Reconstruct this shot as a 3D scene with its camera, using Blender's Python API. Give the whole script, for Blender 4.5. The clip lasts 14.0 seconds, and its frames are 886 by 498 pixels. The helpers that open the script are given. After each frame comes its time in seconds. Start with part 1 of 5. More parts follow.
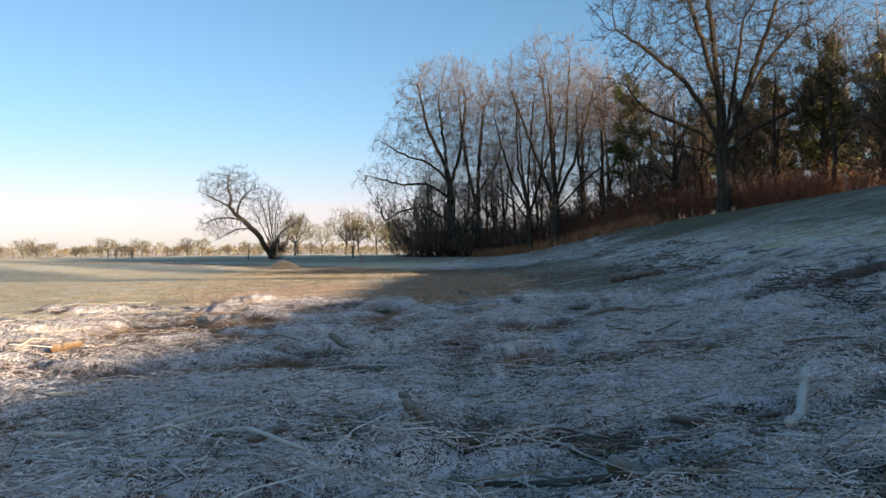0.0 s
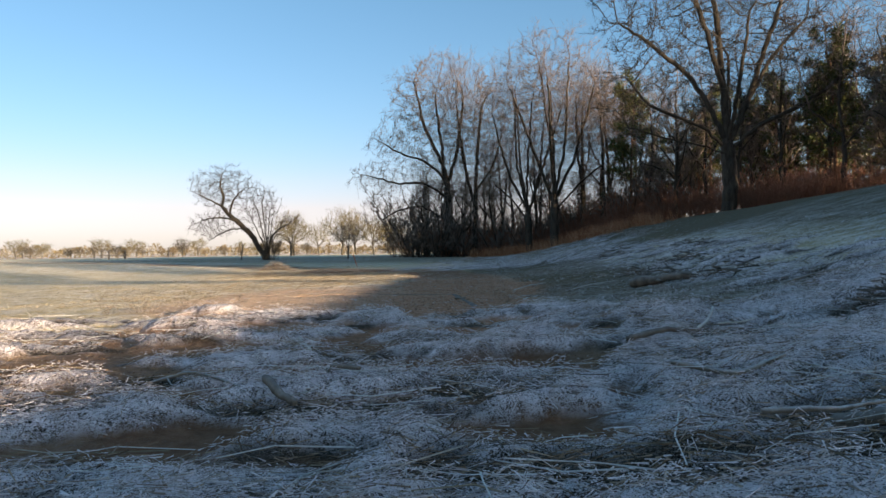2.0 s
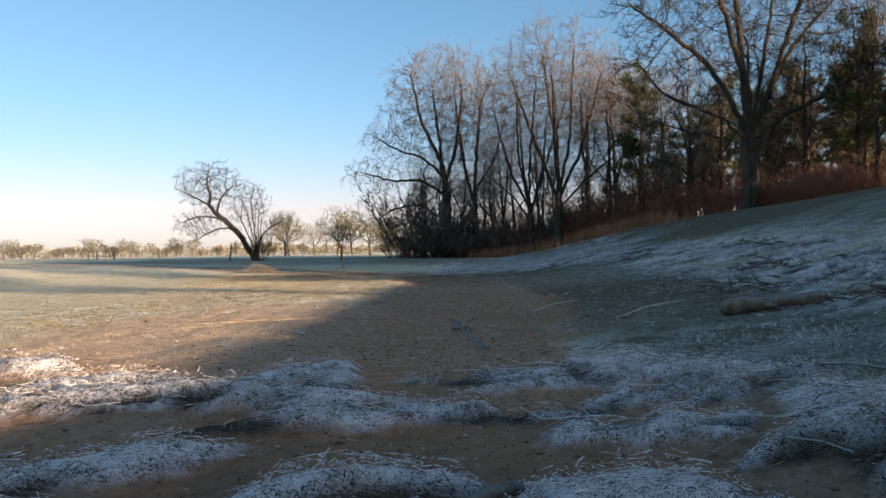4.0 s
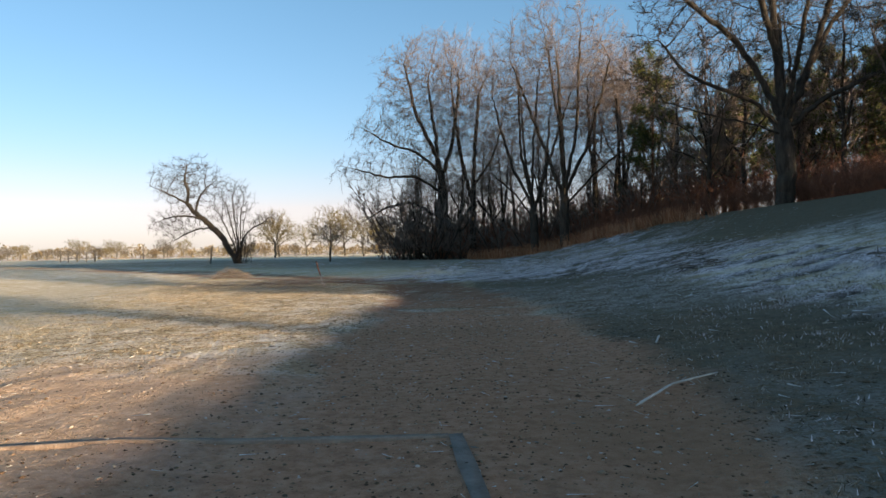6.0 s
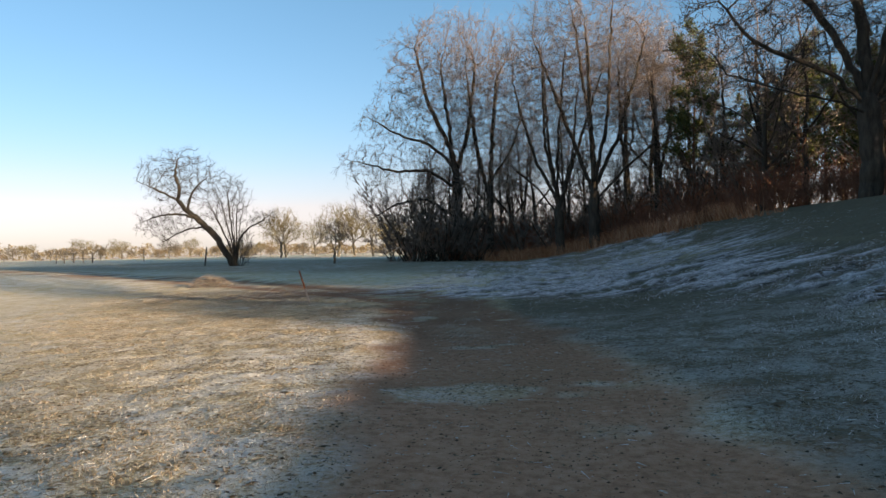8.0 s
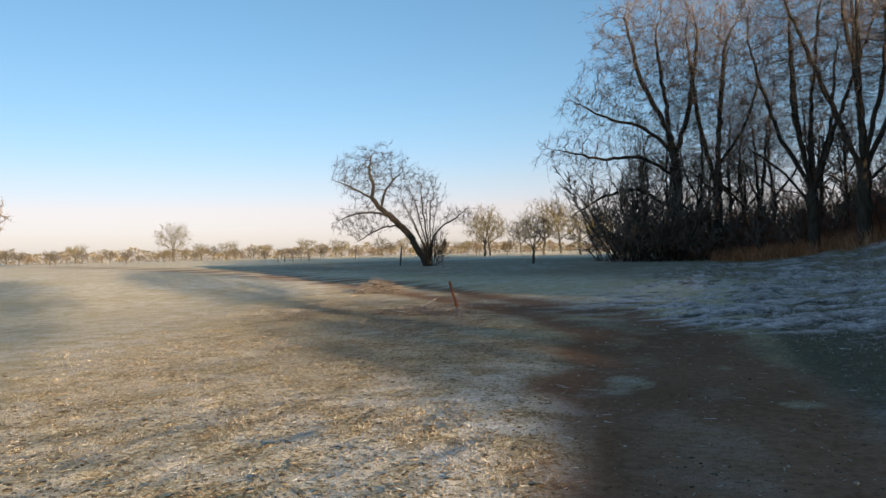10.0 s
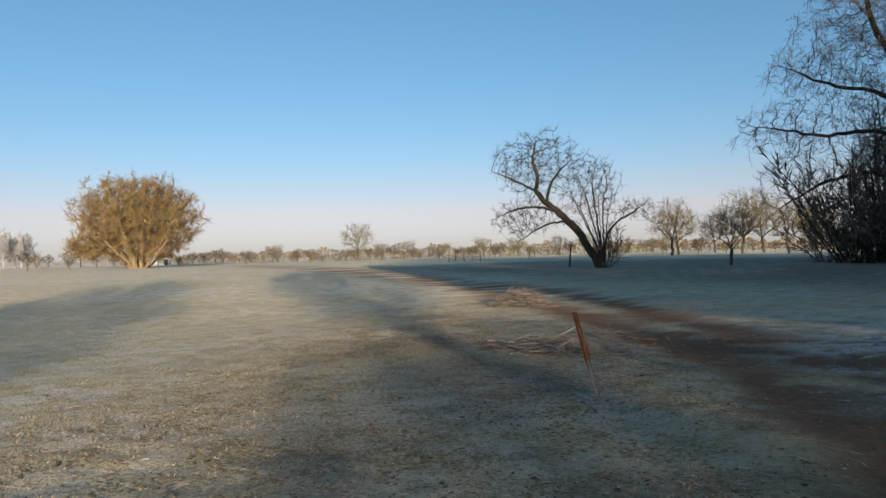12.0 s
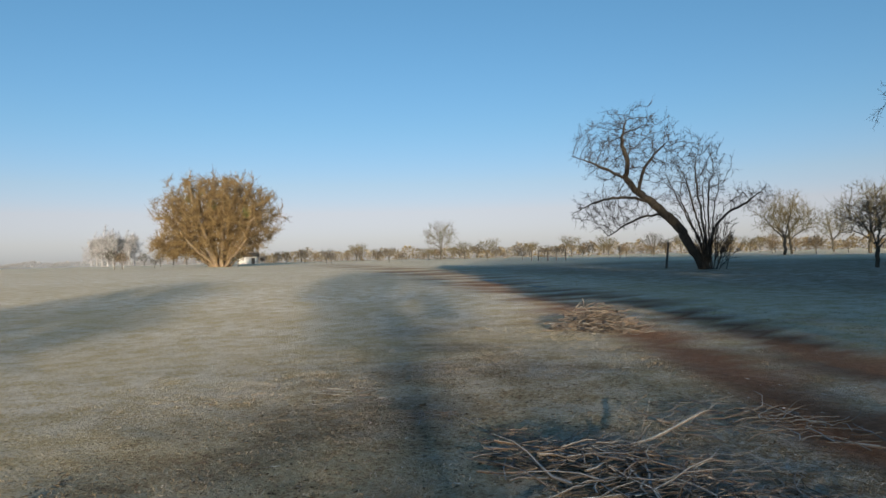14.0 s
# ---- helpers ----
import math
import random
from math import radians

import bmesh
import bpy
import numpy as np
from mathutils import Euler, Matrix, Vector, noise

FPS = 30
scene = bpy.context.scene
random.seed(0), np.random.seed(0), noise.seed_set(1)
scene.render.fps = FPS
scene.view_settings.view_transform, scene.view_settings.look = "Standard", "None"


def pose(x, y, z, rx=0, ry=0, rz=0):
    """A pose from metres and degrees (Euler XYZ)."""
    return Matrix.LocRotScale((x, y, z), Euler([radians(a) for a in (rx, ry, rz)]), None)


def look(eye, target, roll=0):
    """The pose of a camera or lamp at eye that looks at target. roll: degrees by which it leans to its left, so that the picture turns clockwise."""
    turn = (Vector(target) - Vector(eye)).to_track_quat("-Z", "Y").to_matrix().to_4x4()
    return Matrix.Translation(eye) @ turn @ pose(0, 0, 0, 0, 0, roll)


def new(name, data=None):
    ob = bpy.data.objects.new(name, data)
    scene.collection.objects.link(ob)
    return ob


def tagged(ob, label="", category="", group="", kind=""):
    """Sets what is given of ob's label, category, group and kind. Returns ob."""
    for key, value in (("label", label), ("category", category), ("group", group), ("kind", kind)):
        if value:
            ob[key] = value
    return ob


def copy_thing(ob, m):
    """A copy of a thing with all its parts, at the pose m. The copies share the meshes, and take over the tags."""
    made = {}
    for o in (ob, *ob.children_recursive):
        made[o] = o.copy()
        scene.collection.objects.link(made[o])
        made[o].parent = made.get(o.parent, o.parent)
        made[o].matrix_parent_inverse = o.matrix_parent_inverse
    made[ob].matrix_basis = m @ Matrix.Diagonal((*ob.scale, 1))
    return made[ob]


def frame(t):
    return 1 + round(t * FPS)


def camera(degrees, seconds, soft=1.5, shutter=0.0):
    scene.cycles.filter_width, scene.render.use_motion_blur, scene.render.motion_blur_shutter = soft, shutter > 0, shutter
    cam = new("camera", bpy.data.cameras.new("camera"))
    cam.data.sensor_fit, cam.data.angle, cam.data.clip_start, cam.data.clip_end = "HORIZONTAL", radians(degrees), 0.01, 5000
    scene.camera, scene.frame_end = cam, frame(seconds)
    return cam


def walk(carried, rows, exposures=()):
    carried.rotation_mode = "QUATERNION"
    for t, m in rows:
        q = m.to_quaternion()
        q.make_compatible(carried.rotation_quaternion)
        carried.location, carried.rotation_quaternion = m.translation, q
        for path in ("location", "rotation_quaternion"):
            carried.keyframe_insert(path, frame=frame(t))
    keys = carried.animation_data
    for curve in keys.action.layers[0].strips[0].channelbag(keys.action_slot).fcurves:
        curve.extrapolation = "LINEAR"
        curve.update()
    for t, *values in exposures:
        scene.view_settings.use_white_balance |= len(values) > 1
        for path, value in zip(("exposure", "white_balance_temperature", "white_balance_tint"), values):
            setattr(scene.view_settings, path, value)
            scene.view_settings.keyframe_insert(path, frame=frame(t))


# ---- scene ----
# the camera and its way
cam = camera(65.5, 14.0)
PATH = [
    (0, (0.522, 0.071, 0.578), (0.448, 2.07, 0.591), -0.8),
    (0.5, (0.522, 0.255, 0.58), (0.449, 2.253, 0.593), -0.82),
    (1, (0.521, 0.508, 0.585), (0.450, 2.507, 0.598), -0.86),
    (1.5, (0.520, 0.875, 0.588), (0.451, 2.874, 0.602), -0.9),
    (2, (0.514, 1.336, 0.591), (0.447, 3.335, 0.604), -0.92),
    (2.5, (0.502, 1.904, 0.600), (0.436, 3.903, 0.613), -0.92),
    (3, (0.492, 2.581, 0.613), (0.426, 4.58, 0.626), -0.92),
    (5.5, (0.44, 7.403, 0.768), (0.384, 9.402, 0.779), -1.1),
    (6, (0.362, 8.472, 0.797), (0.309, 10.472, 0.808), -1.15),
    (6.5, (0.264, 9.668, 0.845), (0.217, 11.667, 0.854), -1.2),
    (7, (0.146, 10.883, 0.915), (0.100, 12.883, 0.922), -1.24),
    (9.5, (-0.16, 17.548, 1.068), (-0.615, 19.495, 1.077), -1.4),
    (10, (-0.273, 18.819, 1.092), (-0.953, 20.7, 1.106), -1.46),
    (10.5, (-0.446, 20.101, 1.116), (-1.315, 21.903, 1.136), -1.48),
    (11, (-0.733, 21.462, 1.133), (-1.743, 23.189, 1.155), -1.5),
    (11.5, (-1.094, 22.777, 1.147), (-2.186, 24.453, 1.171), -1.5),
    (12, (-1.528, 24.057, 1.163), (-2.674, 25.696, 1.186), -1.5),
    (12.5, (-2.039, 25.31, 1.172), (-3.215, 26.927, 1.196), -1.5),
    (13, (-2.606, 26.554, 1.166), (-3.817, 28.146, 1.191), -1.48),
    (13.5, (-3.281, 27.904, 1.157), (-4.542, 29.457, 1.182), -1.45),
    (14, (-4.046, 29.276, 1.146), (-5.394, 30.754, 1.173), -1.4),
]
walk(cam, [(t, look(eye, target, roll)) for t, eye, target, roll in PATH], [(0.0, 1.4, 6550, 13), (7.0, 1.4, 6650, 13), (9.5, 1.26, 6600, 13), (11.0, 0.96, 6350, 11), (12.5, 0.80, 6000, 9), (14.0, 0.71, 5850, 7)])

# ---------------------------------------------------------------- light
SUN_AZ, SUN_EL = 131.0, 8.0          # degrees from north (y) towards east (x)
SUN_DIR = Vector((math.sin(radians(SUN_AZ)) * math.cos(radians(SUN_EL)),
                  math.cos(radians(SUN_AZ)) * math.cos(radians(SUN_EL)), math.sin(radians(SUN_EL))))
sky_world = bpy.data.worlds.new("winter_sky")
scene.world = sky_world
sky_world.use_nodes = True
wn = sky_world.node_tree.nodes
sky = wn.new("ShaderNodeTexSky")
sky.sky_type, sky.sun_disc = "NISHITA", False
sky.sun_elevation, sky.sun_rotation = radians(SUN_EL), radians(SUN_AZ)
sky.air_density, sky.dust_density, sky.ozone_density = 1.0, 0.5, 1.8
wn["Background"].inputs["Strength"].default_value = 0.082
wl = sky_world.node_tree.links
# cold winter air: the low sky pale rather than yellow
def sky_math(op, a, b):
    m = wn.new("ShaderNodeMath")
    m.operation = op
    for sock, v in zip(m.inputs, (a, b)):
        if isinstance(v, float):
            sock.default_value = v
        else:
            wl.new(v, sock)
    return m.outputs[0]


# clear winter morning: azure above, paling to cream where the sky is brightest
lum = wn.new("ShaderNodeRGBToBW")
wl.new(sky.outputs[0], lum.inputs[0])
level = sky_math("MULTIPLY", sky_math("POWER", lum.outputs[0], 0.88), 1.12)
# the bright aureole round the low sun, boosted out of view to fill the shade
level = sky_math("MULTIPLY", level, sky_math("POWER", sky_math("MAXIMUM", sky_math("DIVIDE", lum.outputs[0], 6.0), 1.0), 1.9))
tone = wn.new("ShaderNodeValToRGB")
te = tone.color_ramp.elements
while len(te) < 6:
    te.new(0.5)
for e, (p, c) in zip(te, ((0.09, (0.145, 0.46, 0.93)), (0.16, (0.18, 0.455, 0.80)), (0.26, (0.248, 0.45, 0.635)), (0.38, (0.338, 0.432, 0.50)), (0.55, (0.42, 0.415, 0.415)), (1.0, (0.44, 0.41, 0.37)))):
    e.position, e.color = p, (*c, 1)
sky_sep = wn.new("ShaderNodeSeparateColor")
wl.new(sky.outputs[0], sky_sep.inputs[0])
wl.new(sky_math("MULTIPLY", sky_math("DIVIDE", sky_sep.outputs[0], sky_sep.outputs[2]), 0.5), tone.inputs[0])
sky_tint = wn.new("ShaderNodeMix")
sky_tint.data_type, sky_tint.blend_type = "RGBA", "MULTIPLY"
sky_tint.inputs[0].default_value = 1.0
wl.new(tone.outputs[0], sky_tint.inputs[6])
wl.new(sky_math("MULTIPLY", level, 2.4), sky_tint.inputs[7])
wl.new(sky_tint.outputs[2], wn["Background"].inputs["Color"])
sun_data = bpy.data.lights.new("sun", "SUN")
sun_data.energy, sun_data.angle, sun_data.color = 4.7, radians(0.55), (1.0, 0.78, 0.50)
sun = new("sun", sun_data)
sun.matrix_world = look(SUN_DIR * 300, (0, 0, 0))

# ---------------------------------------------------------------- materials
def material(name, rough=0.85, spec=0.3):
    m = bpy.data.materials.new(name)
    m.use_nodes = True
    n = m.node_tree.nodes
    b = n["Principled BSDF"]
    b.inputs["Roughness"].default_value = rough
    b.inputs["Specular IOR Level"].default_value = spec
    return m, n, m.node_tree.links, b


def ramp(n, links, fac, stops):
    r = n.new("ShaderNodeValToRGB")
    e = r.color_ramp.elements
    while len(e) < len(stops):
        e.new(0.5)
    for k, (p, c) in zip(e, stops):
        k.position = p
        k.color = (*c, 1) if len(c) == 3 else c
    links.new(fac, r.inputs[0])
    return r.outputs[0]


def noise_tex(n, links, scale, detail=4.0, rough=0.6, vec=None, distort=0.0):
    t = n.new("ShaderNodeTexNoise")
    t.inputs["Scale"].default_value, t.inputs["Detail"].default_value = scale, detail
    t.inputs["Roughness"].default_value, t.inputs["Distortion"].default_value = rough, distort
    if vec is not None:
        links.new(vec, t.inputs["Vector"])
    return t.outputs["Fac"]


def mix(n, links, fac, a, b, kind="MIX"):
    m = n.new("ShaderNodeMix")
    m.data_type, m.blend_type = "RGBA", kind
    for sock, v in ((m.inputs[0], fac), (m.inputs[6], a), (m.inputs[7], b)):
        if isinstance(v, (int, float)):
            sock.default_value = v
        elif isinstance(v, tuple):
            sock.default_value = (*v, 1)
        else:
            links.new(v, sock)
    return m.outputs[2]


def calc(n, links, op, a, b=0.0):
    m = n.new("ShaderNodeMath")
    m.operation, m.use_clamp = op, True
    for sock, v in ((m.inputs[0], a), (m.inputs[1], b)):
        if isinstance(v, (int, float)):
            sock.default_value = v
        else:
            links.new(v, sock)
    return m.outputs[0]


def bumped(n, links, b, height, strength, dist):
    k = n.new("ShaderNodeBump")
    k.inputs["Strength"].default_value, k.inputs["Distance"].default_value = strength, dist
    links.new(height, k.inputs["Height"])
    links.new(k.outputs[0], b.inputs["Normal"])


def object_coord(n):
    return n.new("ShaderNodeTexCoord").outputs["Object"]


def wood_mat(name, dark, light, scale=6.0, frost=0.0, relief=0.6):
    m, n, l, b = material(name, 0.9, 0.2)
    co = object_coord(n)
    mp = n.new("ShaderNodeMapping")
    mp.inputs["Scale"].default_value = (1, 1, 0.25)
    l.new(co, mp.inputs[0])
    f = noise_tex(n, l, scale, 6, 0.65, mp.outputs[0])
    c = ramp(n, l, f, [(0.3, dark), (0.72, light)])
    if frost:
        g = n.new("ShaderNodeNewGeometry")
        s = n.new("ShaderNodeSeparateXYZ")
        l.new(g.outputs["Normal"], s.inputs[0])
        up = calc(n, l, "MULTIPLY", s.outputs[2], frost)
        c = mix(n, l, calc(n, l, "MULTIPLY", up, noise_tex(n, l, 60, 3, 0.6, co)), c, (0.62, 0.66, 0.7))
    l.new(c, b.inputs["Base Color"])
    bumped(n, l, b, noise_tex(n, l, scale * 4, 5, 0.7, mp.outputs[0]), relief, 0.03)
    return m


def island_mat(name, stops, rough=0.8, noise_scale=0.0, spec=0.2, transl=0.0):
    """Blades, stalks, needles: a colour of its own for each piece of one mesh."""
    m, n, l, b = material(name, rough, spec)
    g = n.new("ShaderNodeNewGeometry")
    c = ramp(n, l, g.outputs["Random Per Island"], stops)
    if noise_scale:
        c = mix(n, l, 0.55, c, ramp(n, l, noise_tex(n, l, noise_scale, 3, 0.6, object_coord(n)), [(0.3, (0.45, 0.45, 0.45)), (0.6, (1, 1, 1))]), "MULTIPLY")
    l.new(c, b.inputs["Base Color"])
    return m


BARK = wood_mat("oak_bark", (0.022, 0.017, 0.013), (0.085, 0.070, 0.054), 5)
TWIG = wood_mat("bare_twigs", (0.082, 0.063, 0.051), (0.23, 0.178, 0.145), 3, relief=0.1)
PINE_BARK = wood_mat("pine_bark", (0.050, 0.030, 0.020), (0.22, 0.115, 0.065), 5)
ORCHARD_BARK = wood_mat("orchard_bark", (0.040, 0.033, 0.026), (0.12, 0.105, 0.08), 6)
ORCHARD_TWIG = wood_mat("lichen_twigs", (0.070, 0.056, 0.026), (0.165, 0.135, 0.065), 2, relief=0.1)
TAN_TWIG = wood_mat("tan_twigs", (0.095, 0.066, 0.034), (0.20, 0.142, 0.078), 2, relief=0.1)
WILLOW_BARK = wood_mat("willow_bark", (0.10, 0.070, 0.042), (0.30, 0.23, 0.15), 4)
WILLOW_TWIG = wood_mat("willow_shoots", (0.105, 0.070, 0.028), (0.25, 0.172, 0.078), 2, relief=0.1)
BRUSH = wood_mat("brown_brush", (0.10, 0.045, 0.028), (0.27, 0.125, 0.078), 2, relief=0.1)
# far twigs: the morning haze is painted in as pale grey
HAZE_TWIG = wood_mat("haze_painted_twigs", (0.24, 0.23, 0.23), (0.36, 0.345, 0.34), 1, relief=0.0)
NEEDLE = island_mat("pine_needles", [(0.0, (0.026, 0.040, 0.014)), (0.6, (0.065, 0.078, 0.022)), (1.0, (0.14, 0.13, 0.032))], 0.6)
MISTLETOE = island_mat("mistletoe", [(0.0, (0.07, 0.075, 0.02)), (1.0, (0.16, 0.15, 0.05))], 0.7)
DRY_GRASS = island_mat("dry_grass", [(0.0, (0.22, 0.085, 0.040)), (0.5, (0.42, 0.19, 0.095)), (1.0, (0.60, 0.36, 0.22))], 0.85)
STRAW = island_mat("frosted_straw", [(0.0, (0.17, 0.12, 0.075)), (0.25, (0.36, 0.29, 0.20)), (0.5, (0.64, 0.63, 0.61)), (1.0, (0.87, 0.87, 0.88))], 0.8, 40)
FROSTED = island_mat("hoar_frosted_reeds", [(0.0, (0.15, 0.11, 0.08)), (0.18, (0.48, 0.41, 0.37)), (0.36, (0.82, 0.76, 0.79)), (1.0, (0.95, 0.88, 0.92))], 0.8)
DARK_STRAW = island_mat("dark_straw", [(0.0, (0.035, 0.025, 0.016)), (0.5, (0.12, 0.085, 0.052)), (0.85, (0.27, 0.21, 0.145)), (1.0, (0.55, 0.53, 0.50))], 0.7)
PALE_REED = island_mat("pale_frosted_straw", [(0.0, (0.34, 0.25, 0.18)), (0.4, (0.62, 0.53, 0.48)), (1.0, (0.95, 0.88, 0.91))], 0.8, 60)
BROWN_REED = island_mat("brown_straw", [(0.0, (0.10, 0.06, 0.038)), (0.5, (0.27, 0.175, 0.11)), (1.0, (0.50, 0.37, 0.26))], 0.8)
BLADE = island_mat("frosted_grass", [(0.0, (0.05, 0.040, 0.020)), (0.4, (0.12, 0.095, 0.056)), (0.75, (0.20, 0.17, 0.125)), (1.0, (0.32, 0.295, 0.26))], 0.8)
DRIFTWOOD = wood_mat("driftwood", (0.10, 0.075, 0.055), (0.30, 0.25, 0.20), 14, 1.2)
BARE_WOOD = wood_mat("bare_driftwood", (0.075, 0.054, 0.040), (0.24, 0.185, 0.14), 14, 0.35)
FRESH_WOOD = wood_mat("broken_wood", (0.12, 0.065, 0.034), (0.30, 0.185, 0.105), 12, 0.6)
PEELED = wood_mat("peeled_wood", (0.38, 0.33, 0.27), (0.62, 0.58, 0.52), 10, 0.8)
RUST = wood_mat("rusty_iron", (0.16, 0.045, 0.018), (0.36, 0.13, 0.055), 22)
POST_WOOD = wood_mat("weathered_post", (0.05, 0.042, 0.036), (0.15, 0.13, 0.11), 10)

# ---------------------------------------------------------------- meshes
def part(name, verts, faces, mat, parent=None, label="", smooth=False):
    me = bpy.data.meshes.new(name)
    verts = np.asarray(verts, dtype=np.float32).reshape(-1, 3)
    faces = np.asarray(faces, dtype=np.int32)
    me.vertices.add(len(verts))
    me.vertices.foreach_set("co", verts.ravel())
    k = faces.shape[1]
    me.loops.add(faces.size)
    me.loops.foreach_set("vertex_index", faces.ravel())
    me.polygons.add(len(faces))
    me.polygons.foreach_set("loop_start", np.arange(0, faces.size, k, dtype=np.int32))
    if smooth:
        me.polygons.foreach_set("use_smooth", np.ones(len(faces), dtype=bool))
    me.update(calc_edges=True)
    me.materials.append(mat)
    ob = new(name, me)
    if parent is not None:
        ob.parent = parent
    if label:
        tagged(ob, label)
    return ob


def unit(v):
    return v / np.maximum(np.linalg.norm(v, axis=-1, keepdims=True), 1e-9)


def tubes(batches, caps=False):
    """Tapered tubes: batches of (points m x n x 3, radii m x n, sides)."""
    vs, fs, off = [], [], 0
    for P, R, k in batches:
        m, n, _ = P.shape
        T = unit(np.gradient(P, axis=1))
        ref = np.where(np.abs(T[:, :1, 2:3]) > 0.9, np.array([1.0, 0, 0]), np.array([0, 0, 1.0]))
        A = unit(np.cross(T, np.broadcast_to(ref, T.shape)))
        B = np.cross(T, A)
        a = np.linspace(0, 2 * np.pi, k, endpoint=False)
        V = P[:, :, None, :] + R[:, :, None, None] * (A[:, :, None, :] * np.cos(a)[None, None, :, None] + B[:, :, None, :] * np.sin(a)[None, None, :, None])
        idx = np.arange(m * n * k).reshape(m, n, k) + off
        nxt = np.roll(idx, -1, axis=2)
        q = np.stack([idx[:, :-1], nxt[:, :-1], nxt[:, 1:], idx[:, 1:]], axis=-1).reshape(-1, 4)
        vs.append(V.reshape(-1, 3))
        fs.append(q)
        off += m * n * k
        if caps:
            c = np.concatenate([P[:, 0], P[:, -1]])
            ci = np.arange(len(c)) + off
            for e, row in ((0, ci[:m]), (n - 1, ci[m:])):
                r = idx[:, e]
                s = np.roll(r, -1, axis=1)
                mid = np.broadcast_to(row[:, None], r.shape)
                fs.append((np.stack([mid, s, r, mid], axis=-1) if e == 0 else np.stack([mid, r, s, mid], axis=-1)).reshape(-1, 4)[:, :4])
            vs.append(c)
            off += len(c)
    return np.concatenate(vs), np.concatenate(fs)


def twigs(batches):
    """Tubes for the branches and pointed cones for the last shoots, in triangles."""
    long = [q for q in batches if q[0].shape[1] > 2]
    vs, fs, off = [], [], 0
    if long:
        v, f = tubes(long)
        vs, fs, off = [v], [f[:, [0, 1, 2]], f[:, [0, 2, 3]]], len(v)
    for P, R, k in batches:
        if P.shape[1] > 2:
            continue
        m = len(P)
        T = unit(P[:, 1] - P[:, 0])
        A = unit(np.cross(T, np.where(np.abs(T[:, 2:3]) > 0.9, np.array([1.0, 0, 0]), np.array([0, 0, 1.0]))))
        C = np.cross(T, A)
        r = R[:, :1] * 1.6
        V = np.stack([P[:, 0] + A * r, P[:, 0] + (-0.5 * A + 0.866 * C) * r, P[:, 0] + (-0.5 * A - 0.866 * C) * r, P[:, 1]], 1)
        F = np.array([(0, 1, 3), (1, 2, 3), (2, 0, 3)])[None] + 4 * np.arange(m)[:, None, None] + off
        vs.append(V.reshape(-1, 3))
        fs.append(F.reshape(-1, 3))
        off += 4 * m
    return np.concatenate(vs), np.concatenate(fs)


def closed_tubes(batches):
    """The same with closed ends, as triangles."""
    v, f = tubes(batches, True)
    quad = f[:, 0] != f[:, 3]
    t = np.concatenate([f[quad][:, [0, 1, 2]], f[quad][:, [0, 2, 3]], f[~quad][:, :3]])
    return v, t


def grow(rng, start, way, length, n, up, wig):
    """Winding lines from start along way; up: how strongly they turn upwards."""
    m = len(start)
    P = np.zeros((m, n, 3))
    P[:, 0] = start
    d = unit(way)
    step = (length / (n - 1))[:, None]
    for i in range(1, n):
        d = unit(d + np.array([0, 0, 1.0]) * up + rng.normal(0, wig, (m, 3)))
        P[:, i] = P[:, i - 1] + d * step
    return P


def spawn(rng, P, R, k, t0, t1, ang, length, n, up, wig, rmin, thin=0.62, taper=0.35, tipfall=0.55):
    """k side shoots on each line of P; returns their lines and radii."""
    m, pn, _ = P.shape
    own = np.repeat(np.arange(m), k)
    t = t0 + (t1 - t0) * (np.tile(np.arange(k), m) + rng.random(m * k)) / k
    x = t * (pn - 1)
    i = np.minimum(x.astype(int), pn - 2)
    fr = (x - i)[:, None]
    at = P[own, i] * (1 - fr) + P[own, i + 1] * fr
    rad = R[own, i] * (1 - fr[:, 0]) + R[own, i + 1] * fr[:, 0]
    tan = unit(P[own, i + 1] - P[own, i])
    perp = unit(np.cross(tan, rng.normal(0, 1, (m * k, 3))))
    th = np.radians(ang) * (rng.uniform(0.65, 1.3, m * k) * (1.25 - 0.45 * t))[:, None]
    way = tan * np.cos(th) + perp * np.sin(th)
    plen = np.linalg.norm(np.diff(P, axis=1), axis=2).sum(1)[own]
    ln = plen * length * (1 - tipfall * t) * rng.uniform(0.6, 1.25, m * k)
    L = grow(rng, at, way, ln, n, up, wig)
    r0 = np.maximum(rad * thin * rng.uniform(0.75, 1.1, m * k), rmin)
    Rn = np.maximum(r0[:, None] * np.linspace(1, taper, n)[None], rmin * 0.7)
    return L, Rn


def line(points, r0, r1, n):
    """A smooth line through a few given points, with its radii."""
    p = np.array(points, float)
    s = np.concatenate([[0], np.cumsum(np.linalg.norm(np.diff(p, axis=0), axis=1))])
    u = np.linspace(0, s[-1], n)
    q = np.stack([np.interp(u, s, p[:, c]) for c in range(3)], 1)
    for _ in range(2):
        q[1:-1] = 0.25 * q[:-2] + 0.5 * q[1:-1] + 0.25 * q[2:]
    return q[None], (r0 + (r1 - r0) * (u / s[-1]) ** 0.8)[None]


GROUPS = {"oak_tree": "oaks of the wood", "pine_tree": "pines of the wood", "young_tree": "young trees in the wood", "fruit_tree": "orchard trees",
          "shrub": "shrubs along the wood", "dry_weed": "dry weeds on the meadow", "distant_tree": "distant trees in the haze"}


